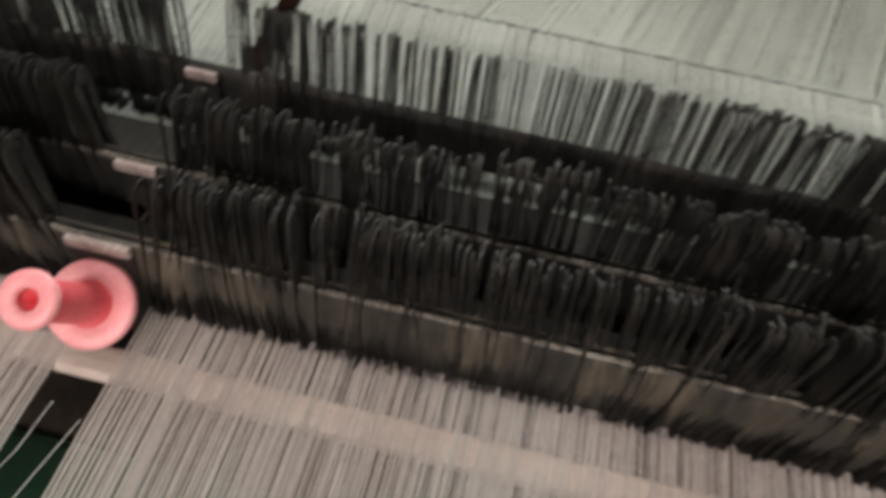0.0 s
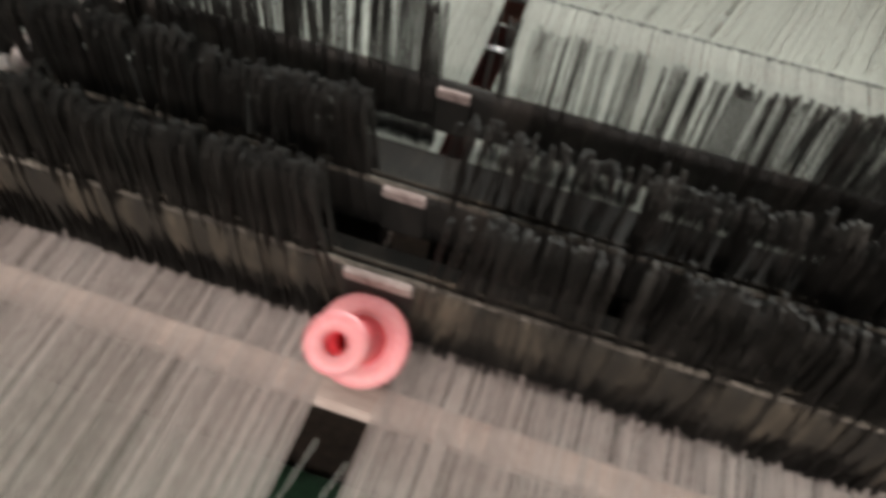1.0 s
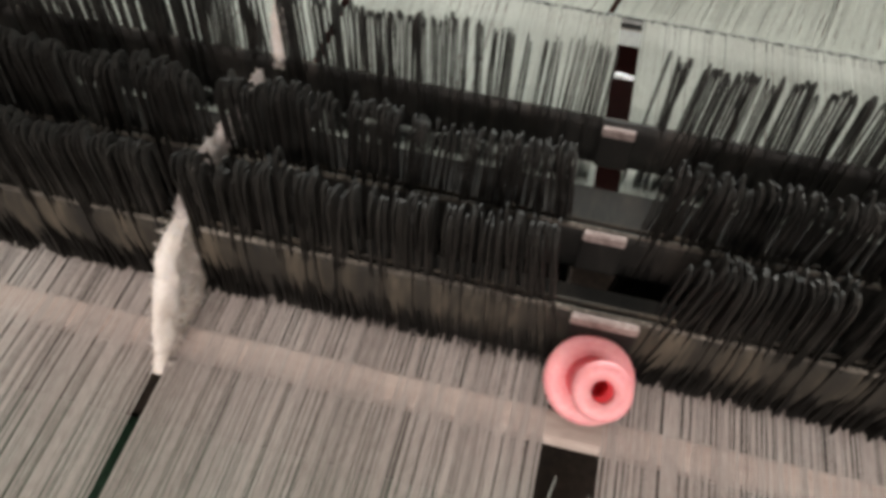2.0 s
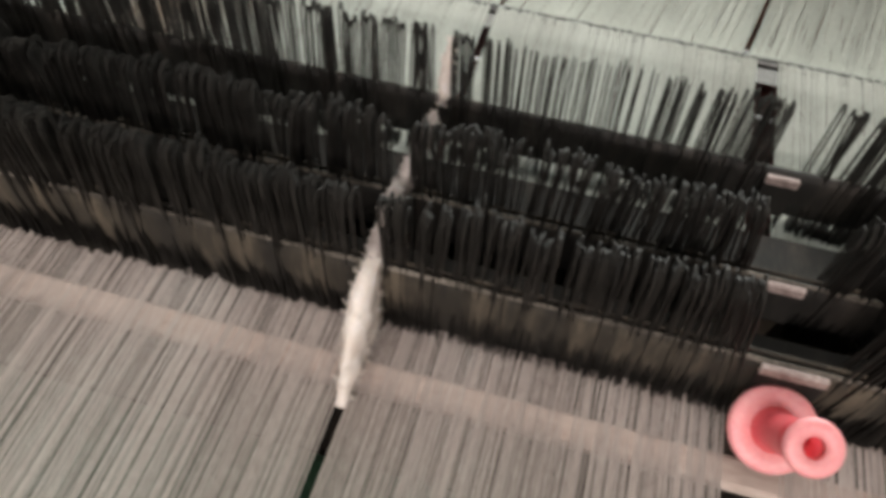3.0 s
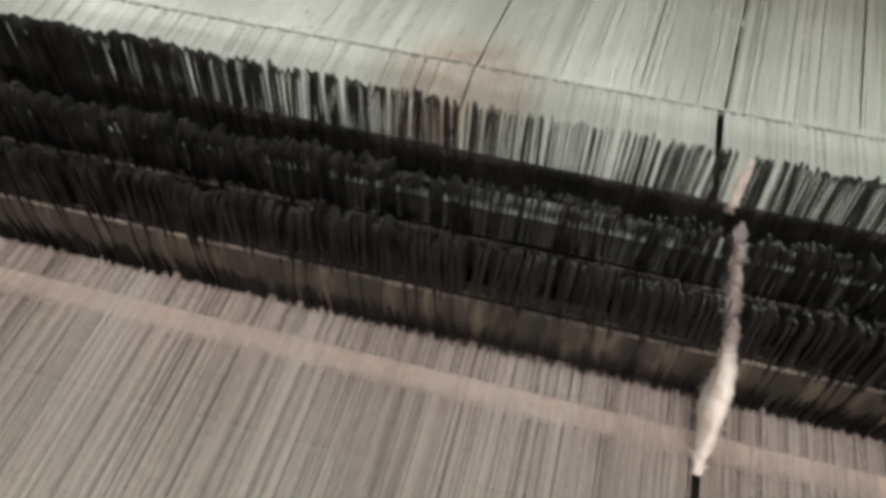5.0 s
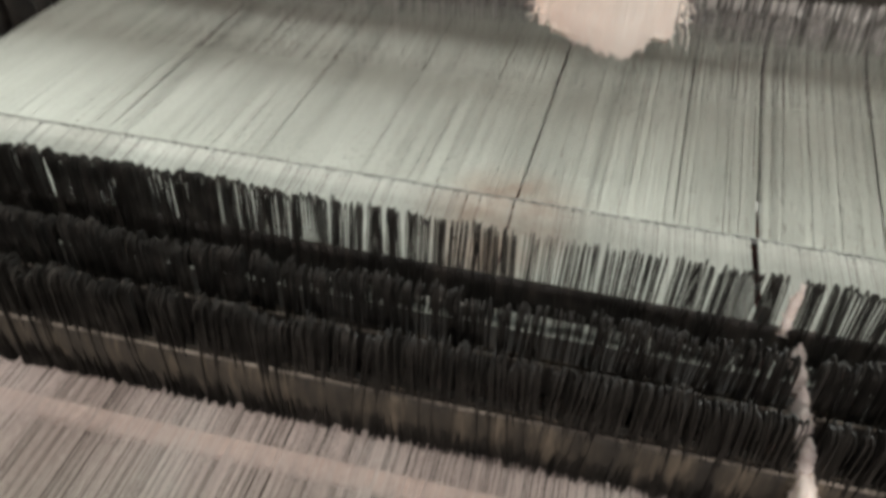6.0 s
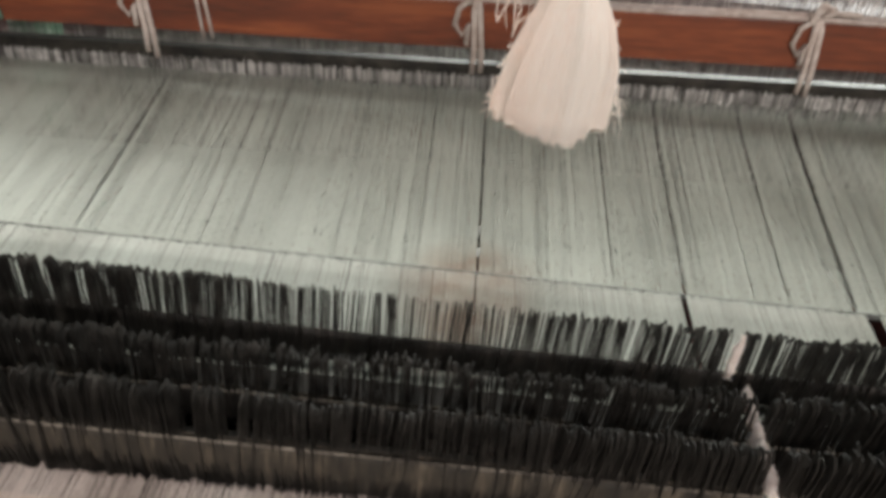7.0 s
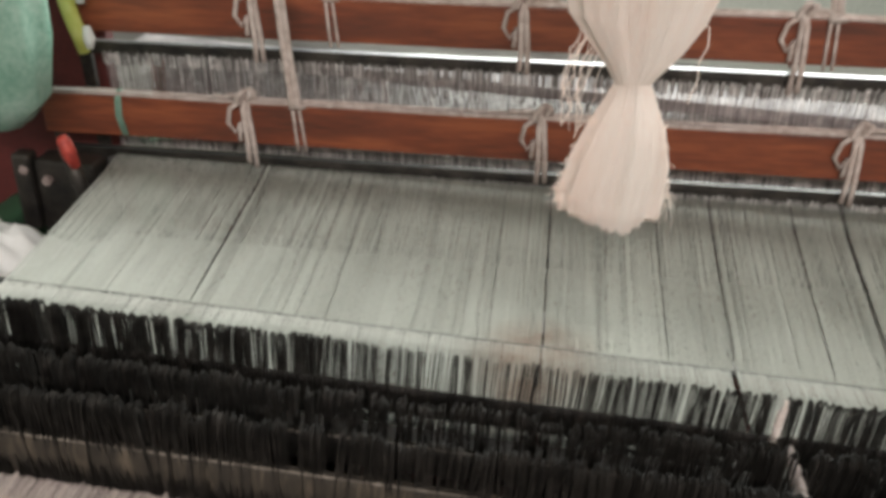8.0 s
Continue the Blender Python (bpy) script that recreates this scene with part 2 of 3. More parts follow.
structure("floor", boxed(-5, 5, -5, 5, -0.2, 0), M_FLOOR, "oily grey concrete floor of the weaving hall")
structure("ceiling", boxed(-5, 5, -5, 5, 4.0, 4.2), M_WALL, "plain limewashed ceiling above the looms")
structure("wall_west", boxed(-5.2, -5, -5.2, 5.2, 0, 4), M_WALL, "plain limewashed plaster wall")
structure("wall_east", boxed(5, 5.2, -5.2, 5.2, 0, 4), M_WALL, "plain limewashed plaster wall")
structure("wall_south", boxed(-5, 5, -5.2, -5, 0, 4), M_WALL, "plain limewashed plaster wall")
bm = boxed(-5, -2.2, 4.8, 5.0, 0, 4)
box(bm, 2.6, 5, 4.8, 5.0, 0, 4)
box(bm, -2.2, 2.6, 4.8, 5.0, 0, 1.7)
box(bm, -2.2, 2.6, 4.8, 5.0, 3.75, 4)
structure("wall_north", bm, M_WALL, "limewashed wall with a wide high window")

# ---- warp threads ----
HALF = 0.945     # half the width of the warp
PIVOT, PIVOT_Z = 0.2472, 0.0072   # the rod at which the sheets part
WAD_X = -0.1785
SLOPE = 0.05     # the heald frames hang a little higher at one end


def threads(name, path, mat, pitch, r, gaps, label, phase=0.0, spread=0.35, clump=0.0, seed=1, fan=0.0, shift=0.0, twist=0.0, lost=0.02):
    """Parallel yarns along path (y, z pairs), across the warp, but for the gaps (x0, x1).
    fan, shift: widening and drift to the far end; twist: rise to one side there; lost: share of missing yarns."""
    rng = random.Random(seed)
    verts, faces = [], []
    count = int(2 * HALF / pitch)
    last = len(path) - 1
    for i in range(count):
        x = -HALF + (i + 0.5 + phase) * pitch
        x += rng.gauss(0, spread * pitch) + clump * noise.noise((x * 90, seed, 0)) + 0.6 * clump * noise.noise((x * 320, seed, 7))
        if any(a < x < b for a, b in gaps) or rng.random() < lost:
            continue
        lean, lift = rng.gauss(0, spread * pitch * 0.8), rng.gauss(0, 0.0003)
        base = len(verts)
        for j, (y, z) in enumerate(path):
            u = j / last
            xx = x + (fan * min(x, 0.1) + shift) * u + lean * (u - 0.5) + rng.gauss(0, 0.12 * pitch)
            zz = z + lift + twist * u * (x + 0.4)
            rr = r * rng.uniform(0.85, 1.2)
            verts += [(xx - rr, y, zz), (xx + rr, y, zz), (xx, y, zz + 1.3 * rr)]
        for j in range(last):
            a, b = base + 3 * j, base + 3 * j + 3
            faces += [(a, a + 2, b + 2, b), (a + 2, a + 1, b + 1, b + 2), (a + 1, a, b, b + 1)]
    ob = raw(name, verts, faces, mat)
    return tagged(ob, label, "warp threads", kind="stuff")


SHED_GAPS = [(-0.0190, -0.0142), (-0.0778, -0.0766), (-0.1768, -0.1738), (-0.3700, -0.3668), (-0.7420, -0.7390), (0.395, 0.399)]
NEAR_GAPS = [(-0.0118, 0.0118), (WAD_X - 0.0020, WAD_X + 0.0020)]
FAR_GAPS = [(-0.0085, 0.0050), (WAD_X - 0.0026, WAD_X + 0.0022), (-0.3698, -0.3688), (0.395, 0.399)]
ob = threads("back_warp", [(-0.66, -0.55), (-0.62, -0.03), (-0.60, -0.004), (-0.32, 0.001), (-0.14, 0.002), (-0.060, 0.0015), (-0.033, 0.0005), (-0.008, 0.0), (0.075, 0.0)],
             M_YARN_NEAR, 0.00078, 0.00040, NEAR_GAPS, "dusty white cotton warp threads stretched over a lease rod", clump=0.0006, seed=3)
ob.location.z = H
ob = threads("middle_warp", [(0.075, 0.0), (0.15, 0.003), (PIVOT, PIVOT_Z)], M_YARN_MID, 0.00082, 0.00047, FAR_GAPS,
             "greyish white cotton warp threads with a rusty stain", clump=0.0002, spread=0.2, lost=0.003, seed=4)
ob.location.z = H
for x0, y0, x1, y1 in ((-0.0125, -0.145, 0.0100, -0.060), (-0.0125, -0.098, -0.004, -0.055)):
    bm = bmesh.new()
    tube(bm, [(x0, y0, 0.001), (0.5 * (x0 + x1), 0.5 * (y0 + y1), -0.002), (x1, y1, 0.001)], 0.00022, 4)
    ob = link("loose_thread", bm, M_YARN)
    ob.location.z = H
    tagged(ob, "single loose cotton thread across the open slit", "thread")
FRAME_Y = (0.7385, 0.805)
EYES = ((-0.185, -0.040), (-0.188, -0.045))   # heights of the heald eyes, lowered and raised
shed_sheets, fell_sheets = [], []
for k, yf in enumerate(FRAME_Y):
    d = yf - PIVOT
    ob = threads("shed_warp", [(-0.001, 0), (d * 0.35, -0.0012), (d * 0.7, -0.0010), (d, 0)], M_YARN_SHED, 0.00112, 0.00058, SHED_GAPS,
                 "greyish white cotton warp threads running to the heald frames", phase=0.5 * k, clump=0.0003, spread=0.26, lost=0.004, seed=11 + k, fan=0.27, shift=0.112, twist=SLOPE)
    ob.location = (0, PIVOT, H + PIVOT_Z)
    shed_sheets.append(ob)
FELL, FELL_Z = 1.12, -0.09
for k, yf in enumerate(FRAME_Y):
    d = FELL - yf
    ob = threads("front_warp", [(-d, 0), (0, 0)], M_YARN, 0.0025, 0.0006, [], "white cotton warp threads between healds and cloth", phase=0.5 * k, seed=21 + k)
    ob.location = (0, FELL, H + FELL_Z)
    fell_sheets.append(ob)


def rod(name, y, z, r, mat, label, category="rod", half=1.05):
    bm = bmesh.new()
    tube(bm, [(-half + 2 * half * i / 8, 0, 0) for i in range(9)], r, 14)
    ob = link(name, bm, mat, smooth=True)
    ob.location = (0, y, H + z)
    return tagged(ob, label, category)


ob = link("lease_lath", boxed(-1.05, 1.05, -0.0080, 0.0080, -0.006, 0.0, 0.0025), M_LEASE, smooth=False)
ob.location = (0, -0.0325, H + 0.0006)
tagged(ob, "flat lint-covered lease lath under the warp threads", "lath")
rod("steel_rod", PIVOT, PIVOT_Z - 0.0029, 0.0036, M_ROD, "thin worn steel rod under the warp threads")
rod("steel_rod", 0.203, -0.0035, 0.0022, M_STEEL, "thin bright steel rod under the warp threads")
rod("back_rest", -0.60, -0.062, 0.055, M_STEEL, "worn steel back rest roller carrying the warp", "roller")
rod("warp_beam", -0.66, -0.55, 0.16, M_YARN, "wound warp beam full of cotton yarn", "beam")

# ---- drop wire banks ----
WIRE_TOP, WIRE_LOW, BAR_Z = 0.0872, -0.045, 0.0468


def wire_shape(w=0.0048, slot=0.0031, t=0.00026):
    """One drop wire: a thin plate in the y-z plane with a round head and a long slot."""
    top, low = WIRE_TOP, WIRE_LOW
    outer = [(-w, low), (-w, top - 0.006), (-w * 0.72, top - 0.0018), (0, top), (w * 0.72, top - 0.0018), (w, top - 0.006), (w, low)]
    inner = [(-slot, 0.012), (-slot, top - 0.0075), (-slot * 0.7, top - 0.0042), (0, top - 0.0028), (slot * 0.7, top - 0.0042), (slot, top - 0.0075), (slot, 0.012)]
    verts = [(s * t, y, z) for ring in (outer, inner) for s in (-1, 1) for y, z in ring]
    n = len(outer)
    a, b, c, d = 0, n, 2 * n, 3 * n
    faces = []
    for i in range(n):
        j = (i + 1) % n
        faces += [(a + i, a + j, c + j, c + i), (b + j, b + i, d + i, d + j), (a + j, a + i, b + i, b + j), (c + i, c + j, d + j, d + i)]
    return verts, faces


def wire_data(**shape):
    verts, faces = wire_shape(**shape)
    me = bpy.data.meshes.new("drop_wire")
    me.from_pydata(verts, [], faces)
    me.materials.append(M_WIRE)
    return me, faces


wire_mesh, WF = wire_data()
slim_mesh, _ = wire_data(w=0.0037, slot=0.0021)


def rail_shape(low, top, back=0.0):
    """A rounded rail along the row: proud near its top edge and drawn in towards its foot."""
    front = [(-0.0038, top), (-0.0049, top - 0.0008), (-0.0059, top - 0.005), (-0.0062, top - 0.011), (-0.0056, top - 0.018)]
    front = [p for p in front if p[1] > low + 0.002] + [(-0.0040 if low > 0.012 else -0.0012, low)]
    front = [(y + back, z) for y, z in front]
    ring = front + [(y + 0.0009, z) for y, z in reversed(front)]
    bm = bmesh.new()
    ends = [[bm.verts.new((x, y, z + 0.0004 * noise.noise((x * 8, y, 3)))) for y, z in ring] for x in (-1.06 + 2.12 * i / 60 for i in range(61))]
    n = len(ring)
    for a, b in zip(ends, ends[1:]):
        for k in range(n):
            bm.faces.new((a[k], b[k], b[(k + 1) % n], a[(k + 1) % n]))
    return bm


def wire_bank(y, z, gaps, seed, label, rail, rail_mat, loose=1.0, rough=1.0, mesh=None, ledge=True, splay=9.0, jitter=1.0, back=0.0, dense=1.0):
    mesh = mesh or wire_mesh
    rng = random.Random(seed)
    own = np.array([v.co for v in mesh.vertices])
    bank = thing("drop_wire_bank", (0, y, H + z), label, "drop wires", "rows of drop wires")
    part("contact_bar", boxed(-1.06, 1.06, -0.0008, 0.0008, BAR_Z - 0.022, BAR_Z, 0.0004), M_BAR, bank, "dusty steel contact bar")
    rail_ob = part("side_rail", rail_shape(BAR_Z - rail, BAR_Z - (0.0018 if rail > 0.04 else 0.0), back), rail_mat, bank, "brown dusty rounded side rail", True)
    if ledge:
        # Lint line along the rail; on bank_a it also paints the rail's lit edge.
        bm = bmesh.new()
        tube(bm, [(-1.05 + 2.1 * i / 260, -0.0042 + 0.0004 * noise.noise((i * 0.7, seed, 0)), BAR_Z - 0.0008 + 0.0005 * noise.noise((i * 0.9, seed, 4))) for i in range(261)],
             [0.0013 + 0.0007 * noise.noise((i * 0.37, seed, 8)) for i in range(261)], 6)
        part("pale_ridge", bm, M_LEDGE, rail_ob, "pale ridge on the rail, grey lint and painted lit edge", True)
    edge0, edge1 = gaps[0]
    spots, x = [], -1.0
    lean = lump = 0.0
    while x < 1.0:
        x += loose * (dense if x < -0.56 or x > 0.30 else 1.0) * (0.0011 + jitter * rng.choice((-0.0003, -0.0001, 0.0001, 0.0005))) * (1.0 + 0.55 * jitter * noise.noise((x * 45, seed, 3)))
        if rng.random() < 0.03:
            x += rng.uniform(0.0015, 0.0055)
        if rng.random() < 0.12:
            lean, lump = rough * rng.gauss(0, 2.6), rough * rng.gauss(0, 0.0022)
        if any(a < x < b for a, b in gaps):
            continue
        away = math.exp(-(x - edge1) / 0.030) if x >= edge1 else -0.8 * math.exp((x - edge0) / 0.022)
        spots.append((x, rng.gauss(0, 0.0010), lump + rough * rng.gauss(0, 0.0014), rough * rng.gauss(0, 5), lean + splay * away * rng.uniform(0.6, 1.2) + rough * rng.gauss(0, 1.3), rng.gauss(0, 1.2)))
    spots.sort(key=lambda s: abs(s[0] + 0.15))
    verts, faces = [], []
    for i, (x, dy, dz, rz, ry, rx) in enumerate(spots):
        m = pose(x, dy, dz, rx, ry, rz)
        if i < 300:
            ob = new("drop_wire", mesh)
            ob.parent = bank
            ob.matrix_basis = m
        else:
            o = len(verts)
            verts += (own @ np.array(m.to_3x3()).T + np.array(m.translation)).tolist()
            faces += [tuple(o + v for v in f) for f in WF]
    tagged(raw("drop_wires", verts, faces, M_WIRE, bank), "dark oily drop wires hanging close together", kind="stuff")
    return bank


GAP_W = [(WAD_X - 0.004, WAD_X + 0.0045)]
bank_a = wire_bank(0.0003, 0.0, [(-0.0120, 0.0150)] + GAP_W, 5, "row of dark oily drop wires beside the pink bobbin", 0.0455, M_BAR)
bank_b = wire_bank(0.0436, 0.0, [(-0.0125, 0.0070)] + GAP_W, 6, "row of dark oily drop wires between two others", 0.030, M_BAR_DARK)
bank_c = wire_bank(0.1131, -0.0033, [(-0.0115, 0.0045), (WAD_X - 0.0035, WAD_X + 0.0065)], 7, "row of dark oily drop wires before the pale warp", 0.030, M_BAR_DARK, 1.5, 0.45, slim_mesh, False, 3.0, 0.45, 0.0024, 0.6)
for bank, (x0, x1) in ((bank_a, (-0.0120, 0.0152)), (bank_b, (-0.0125, 0.0060)), (bank_c, (-0.0115, 0.0045))):
    clip = part("bar_clip", boxed(x0, x1, -0.0092, -0.0060, BAR_Z - 0.0045, BAR_Z + 0.0008, 0.0008), M_BARE, bank, "pale lint-dusted clip joining the bars")
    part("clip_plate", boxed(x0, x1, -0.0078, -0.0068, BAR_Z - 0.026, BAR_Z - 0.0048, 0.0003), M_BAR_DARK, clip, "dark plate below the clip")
# Added dark plates stand for the shade between rows, hiding the bright warp.
for y0, y1, z0, label in ((0.0500, 0.0790, 0.0285, "added dark plate standing for the shade between two rows of drop wires"), (0.0062, 0.0352, 0.0085, "added dark plate standing for the shade between two rows of drop wires")):
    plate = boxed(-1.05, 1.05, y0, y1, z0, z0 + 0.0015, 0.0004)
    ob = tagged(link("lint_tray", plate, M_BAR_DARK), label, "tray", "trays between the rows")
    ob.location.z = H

# ---- heald frames ----
def heddle_shape(hd):
    """A wire heddle: a thin wire with a flat eye at mid-height and a flat loop at its top."""
    w, verts, faces = 0.00042, [], []
    for pz in (-hd, -0.006, 0.006, hd):
        verts += [(-w, 0, pz), (w, -w, pz), (0, w, pz)]
    for j in range(3):
        p, q = 3 * j, 3 * j + 3
        faces += [(p, p + 1, q + 1, q), (p + 1, p + 2, q + 2, q + 1), (p + 2, p, q, q + 2)]
    o, h, e, lo, hi = len(verts), 0.0012, -0.0040, hd - 0.016, hd + 0.004
    verts += [(-h, e, lo), (h, e, lo), (h, e, hi), (-h, e, hi), (-h, e + 0.0006, lo), (h, e + 0.0006, lo), (h, e + 0.0006, hi), (-h, e + 0.0006, hi)]
    faces += [(o, o + 1, o + 2, o + 3), (o + 5, o + 4, o + 7, o + 6), (o + 3, o + 2, o + 6, o + 7), (o, o + 4, o + 5, o + 1), (o, o + 3, o + 7, o + 4), (o + 1, o + 5, o + 6, o + 2)]
    o, h, lo, hi = len(verts), 0.0010, -0.017, 0.017
    verts += [(-h, -0.0012, lo), (h, -0.0012, lo), (h, -0.0012, hi), (-h, -0.0012, hi), (-h, -0.0006, lo), (h, -0.0006, lo), (h, -0.0006, hi), (-h, -0.0006, hi)]
    faces += [(o, o + 1, o + 2, o + 3), (o + 5, o + 4, o + 7, o + 6), (o + 3, o + 2, o + 6, o + 7), (o, o + 4, o + 5, o + 1), (o, o + 3, o + 7, o + 4), (o + 1, o + 5, o + 6, o + 2)]
    return np.array(verts), faces


def heald_frame(y, seed, hd, gap, half, knots, cords, label, shine):
    """Origin at the heald eyes' height: staves above and below, rails, heddles, cords. hd: half the heddles' length."""
    rng = random.Random(seed)
    fr = thing("heald_frame", (0, y, H), label, "heald frame", "heald frames")
    b0 = hd + gap
    top = b0 + 0.067
    for z0 in (-top, b0):
        stave = part("stave", boxed(-half, half, -0.009, 0.009, z0, z0 + 0.067, 0.0025), M_WOOD, fr)
    for z0 in (hd, -hd - 0.02):
        part("heald_rail", boxed(-half + 0.03, half - 0.03, -0.003, 0.003, z0, z0 + 0.014, 0.0008), M_DARK, fr, "dark steel rail carrying the heddles")
        part("rail_cap", boxed(-half + 0.03, half - 0.03, -0.0045, 0.0045, z0 + 0.0142, z0 + 0.0200, 0.0012), M_DARK, fr, "dark steel cap of the rail")
        part("rail_top", boxed(-half + 0.03, half - 0.03, -0.0062, 0.0062, z0 + 0.0203, z0 + 0.0222, 0.0006), shine, fr, "rubbed steel top of the rail")
    for s in (-1, 1):
        part("end_post", boxed(s * (half - 0.02) - 0.010, s * (half - 0.02) + 0.010, -0.006, 0.006, -b0, b0, 0.002), M_DARK, fr, "dark flat steel end post")
    one, quads = heddle_shape(hd)
    shared = bpy.data.meshes.new("heddle")
    shared.from_pydata(one.tolist(), [], quads)
    shared.materials.append(M_HEDDLE)
    spots, x = [], -1.10
    while x < 1.10:
        x += rng.uniform(0.0010, 0.0030) * (1 + 0.5 * noise.noise((x * 40, seed, 1)))
        spots.append((x, rng.gauss(0, 0.0008), rng.uniform(-0.003, 0.002), rng.gauss(0, 0.35), rng.gauss(0, 25)))
    spots.sort(key=lambda q: abs(q[0] + 0.4))
    verts, faces = [], []
    for i, (x, dy, dz, ry, rz) in enumerate(spots):
        m = pose(x, dy, dz, 0, ry, rz)
        if i < 300:
            ob = new("heddle", shared)
            ob.parent = fr
            ob.matrix_basis = m
        else:
            o = len(verts)
            verts += (one @ np.array(m.to_3x3()).T + np.array(m.translation)).tolist()
            faces += [tuple(o + v for v in f) for f in quads]
    tagged(raw("heddles", verts, faces, M_HEDDLE, fr), "steel wire heddles with looped ends", kind="stuff")
    part("stave_cap", boxed(-half + 0.002, half - 0.002, -0.0045, 0.0045, top + 0.0003, top + 0.0022, 0.0008), M_LINTY, stave, "grey linty top edge of the stave")
    for dy in (-0.0075, 0.0075):
        bm = bmesh.new()
        tube(bm, [(-half + 0.02 + (2 * half - 0.04) * i / 24, dy, top + 0.0022 + 0.0012 * math.sin(i * 1.7 + seed)) for i in range(25)], 0.0033, 7)
        part("cord", bm, M_TWINE, stave, "pale dusty cord along the stave", True)
    for kx in knots:
        j = rng.gauss
        bm = bmesh.new()
        for s in (-1, 1):
            tube(bm, [(kx + s * 0.006 + 0.004, -0.013, b0 - 0.034 + j(0, 0.004)), (kx + s * 0.005 + 0.004, -0.014, b0), (kx + s * 0.004, -0.0135, top - 0.01), (kx, -0.004, top + 0.008), (kx + s * 0.004, 0.013, top - 0.005), (kx, 0.013, b0 - 0.01)], 0.0042, 7)
        lashing = part("lashing", bm, M_TWINE, fr, "dusty twine lashing", True)
        bm = bmesh.new()
        tube(bm, [(kx + 0.013 * math.cos(a) * (1 - 0.02 * a), -0.008 + 0.010 * math.sin(1.7 * a), top + 0.009 + 0.010 * math.sin(a * 1.3)) for a in (0.55 * i for i in range(24))], 0.0048, 6)
        part("knot", bm, M_TWINE, lashing, "bulky twine knot", True)
        bm = bmesh.new()
        d = rng.choice((-1, 1))
        tube(bm, [(kx, -0.010, top + 0.010), (kx - d * 0.018, -0.013, top + 0.014), (kx - d * 0.034, -0.012, top + 0.010 + j(0, 0.004)), (kx - d * 0.05, -0.012, top + 0.012)], 0.0036, 7)
        tube(bm, [(kx - 0.006, -0.013, top + 0.006), (kx - 0.024, -0.016, top - 0.008), (kx - 0.029, -0.016, top - 0.030), (kx - 0.019, -0.015, top - 0.046), (kx - 0.011, -0.015, top - 0.03), (kx - 0.012, -0.015, top - 0.06)], 0.0038, 7)
        part("loose_end", bm, M_TWINE, lashing, "", True)
    for x in cords:
        bm = bmesh.new()
        for s in (-1, 1):
            tube(bm, [(x + s * 0.0045, -0.0125, top - 0.004), (x + s * 0.0045, -0.0125, top + 0.004), (x + s * 0.004 - 0.008, -0.010, top + 0.09), (x + s * 0.003 - 0.018, -0.008, top + 0.24), (x + s * 0.002 - 0.03, 0.0, 1.12)], 0.0052, 7)
        harness = part("harness_cord", bm, M_TWINE, fr, "pale doubled harness cord", True)
        for s in (-1, 1):
            bm = bmesh.new()
            tube(bm, [(x + s * 0.0062 + 0.006, -0.0118, b0 - 0.006), (x + s * 0.0058 + 0.003, -0.0120, b0 + 0.03), (x + s * 0.0050, -0.0125, top + 0.001)], 0.0026, 6)
            part("tie_string", bm, M_TWINE, harness, "", True)
        bm = bmesh.new()
        tube(bm, [(x - 0.009, -0.0145, top + 0.001), (x, -0.0175, top + 0.003), (x + 0.010, -0.0145, top + 0.002), (x + 0.017, -0.012, top - 0.001)], [0.003, 0.0042, 0.0042, 0.002], 7)
        part("tie_knot", bm, M_TWINE, harness, "", True)
    return fr


heald_1 = heald_frame(FRAME_Y[0], 31, 0.141, 0.045, 1.175, (-0.832, -0.375, 0.078, 0.50, 0.90), (-0.752, 0.66), "red-brown wooden heald frame lashed with dusty twine", M_ROD)
heald_2 = heald_frame(FRAME_Y[1], 32, 0.162, 0.038, 1.150, (-0.835, -0.42, -0.02, 0.40, 0.80), (-0.715, 0.02), "red-brown wooden heald frame hanging behind another", M_RAIL)

twine = bmesh.new()
for s, dx in ((-1, 0.0), (1, 0.006)):
    tube(twine, [(-1.040 + dx, -0.0125, 0.190), (-1.046 + dx, -0.0125, 0.222), (-1.043 + dx, -0.0120, 0.248), (-1.040, -0.004, 0.262), (-1.041, 0.010, 0.258), (-1.043 - s * 0.003, 0.0125, 0.21)], 0.0024, 6)
part("lint_layer", boxed(-1.172, -0.99, -0.0060, 0.0060, 0.2554, 0.2572, 0.0008), M_CLOTH, heald_1, "white lint lying on the stave's end")
part("green_twine", twine,  M_SHEETING, heald_1, "thin pale green twine round the stave", True)

# ---- bobbin ----
bobbin = thing("bobbin", (0, 0, 0), "pink plastic bobbin with a wide flange", "bobbin")
axis = Vector((0.0010, -0.0309, 0.0459)).normalized()
bobbin.matrix_world = Matrix.Translation((0.0009, -0.0228, H + 0.0262)) @ axis.to_track_quat("Z", "Y").to_matrix().to_4x4()
bm = bmesh.new()
lathe(bm, [(0.0080, 0.0), (0.0172, 0.0), (0.0182, -0.0008), (0.0186, -0.0022), (0.0182, -0.0048), (0.0170, -0.0056), (0.0080, -0.0056)], 44, True)
part("flange", bm, M_PINK, bobbin, "", True)
bm = bmesh.new()
lathe(bm, [(0.0002, 0.0180), (0.0036, 0.0180), (0.0039, 0.0425), (0.0080, 0.0425), (0.0080, 0.03), (0.0082, 0.002), (0.0096, 0.0003), (0.0096, -0.020), (0.0002, -0.020)], 36, False)
part("barrel", bm, M_BARREL, bobbin, "pink plastic barrel, reddened as by light through it", True)
bm = bmesh.new()
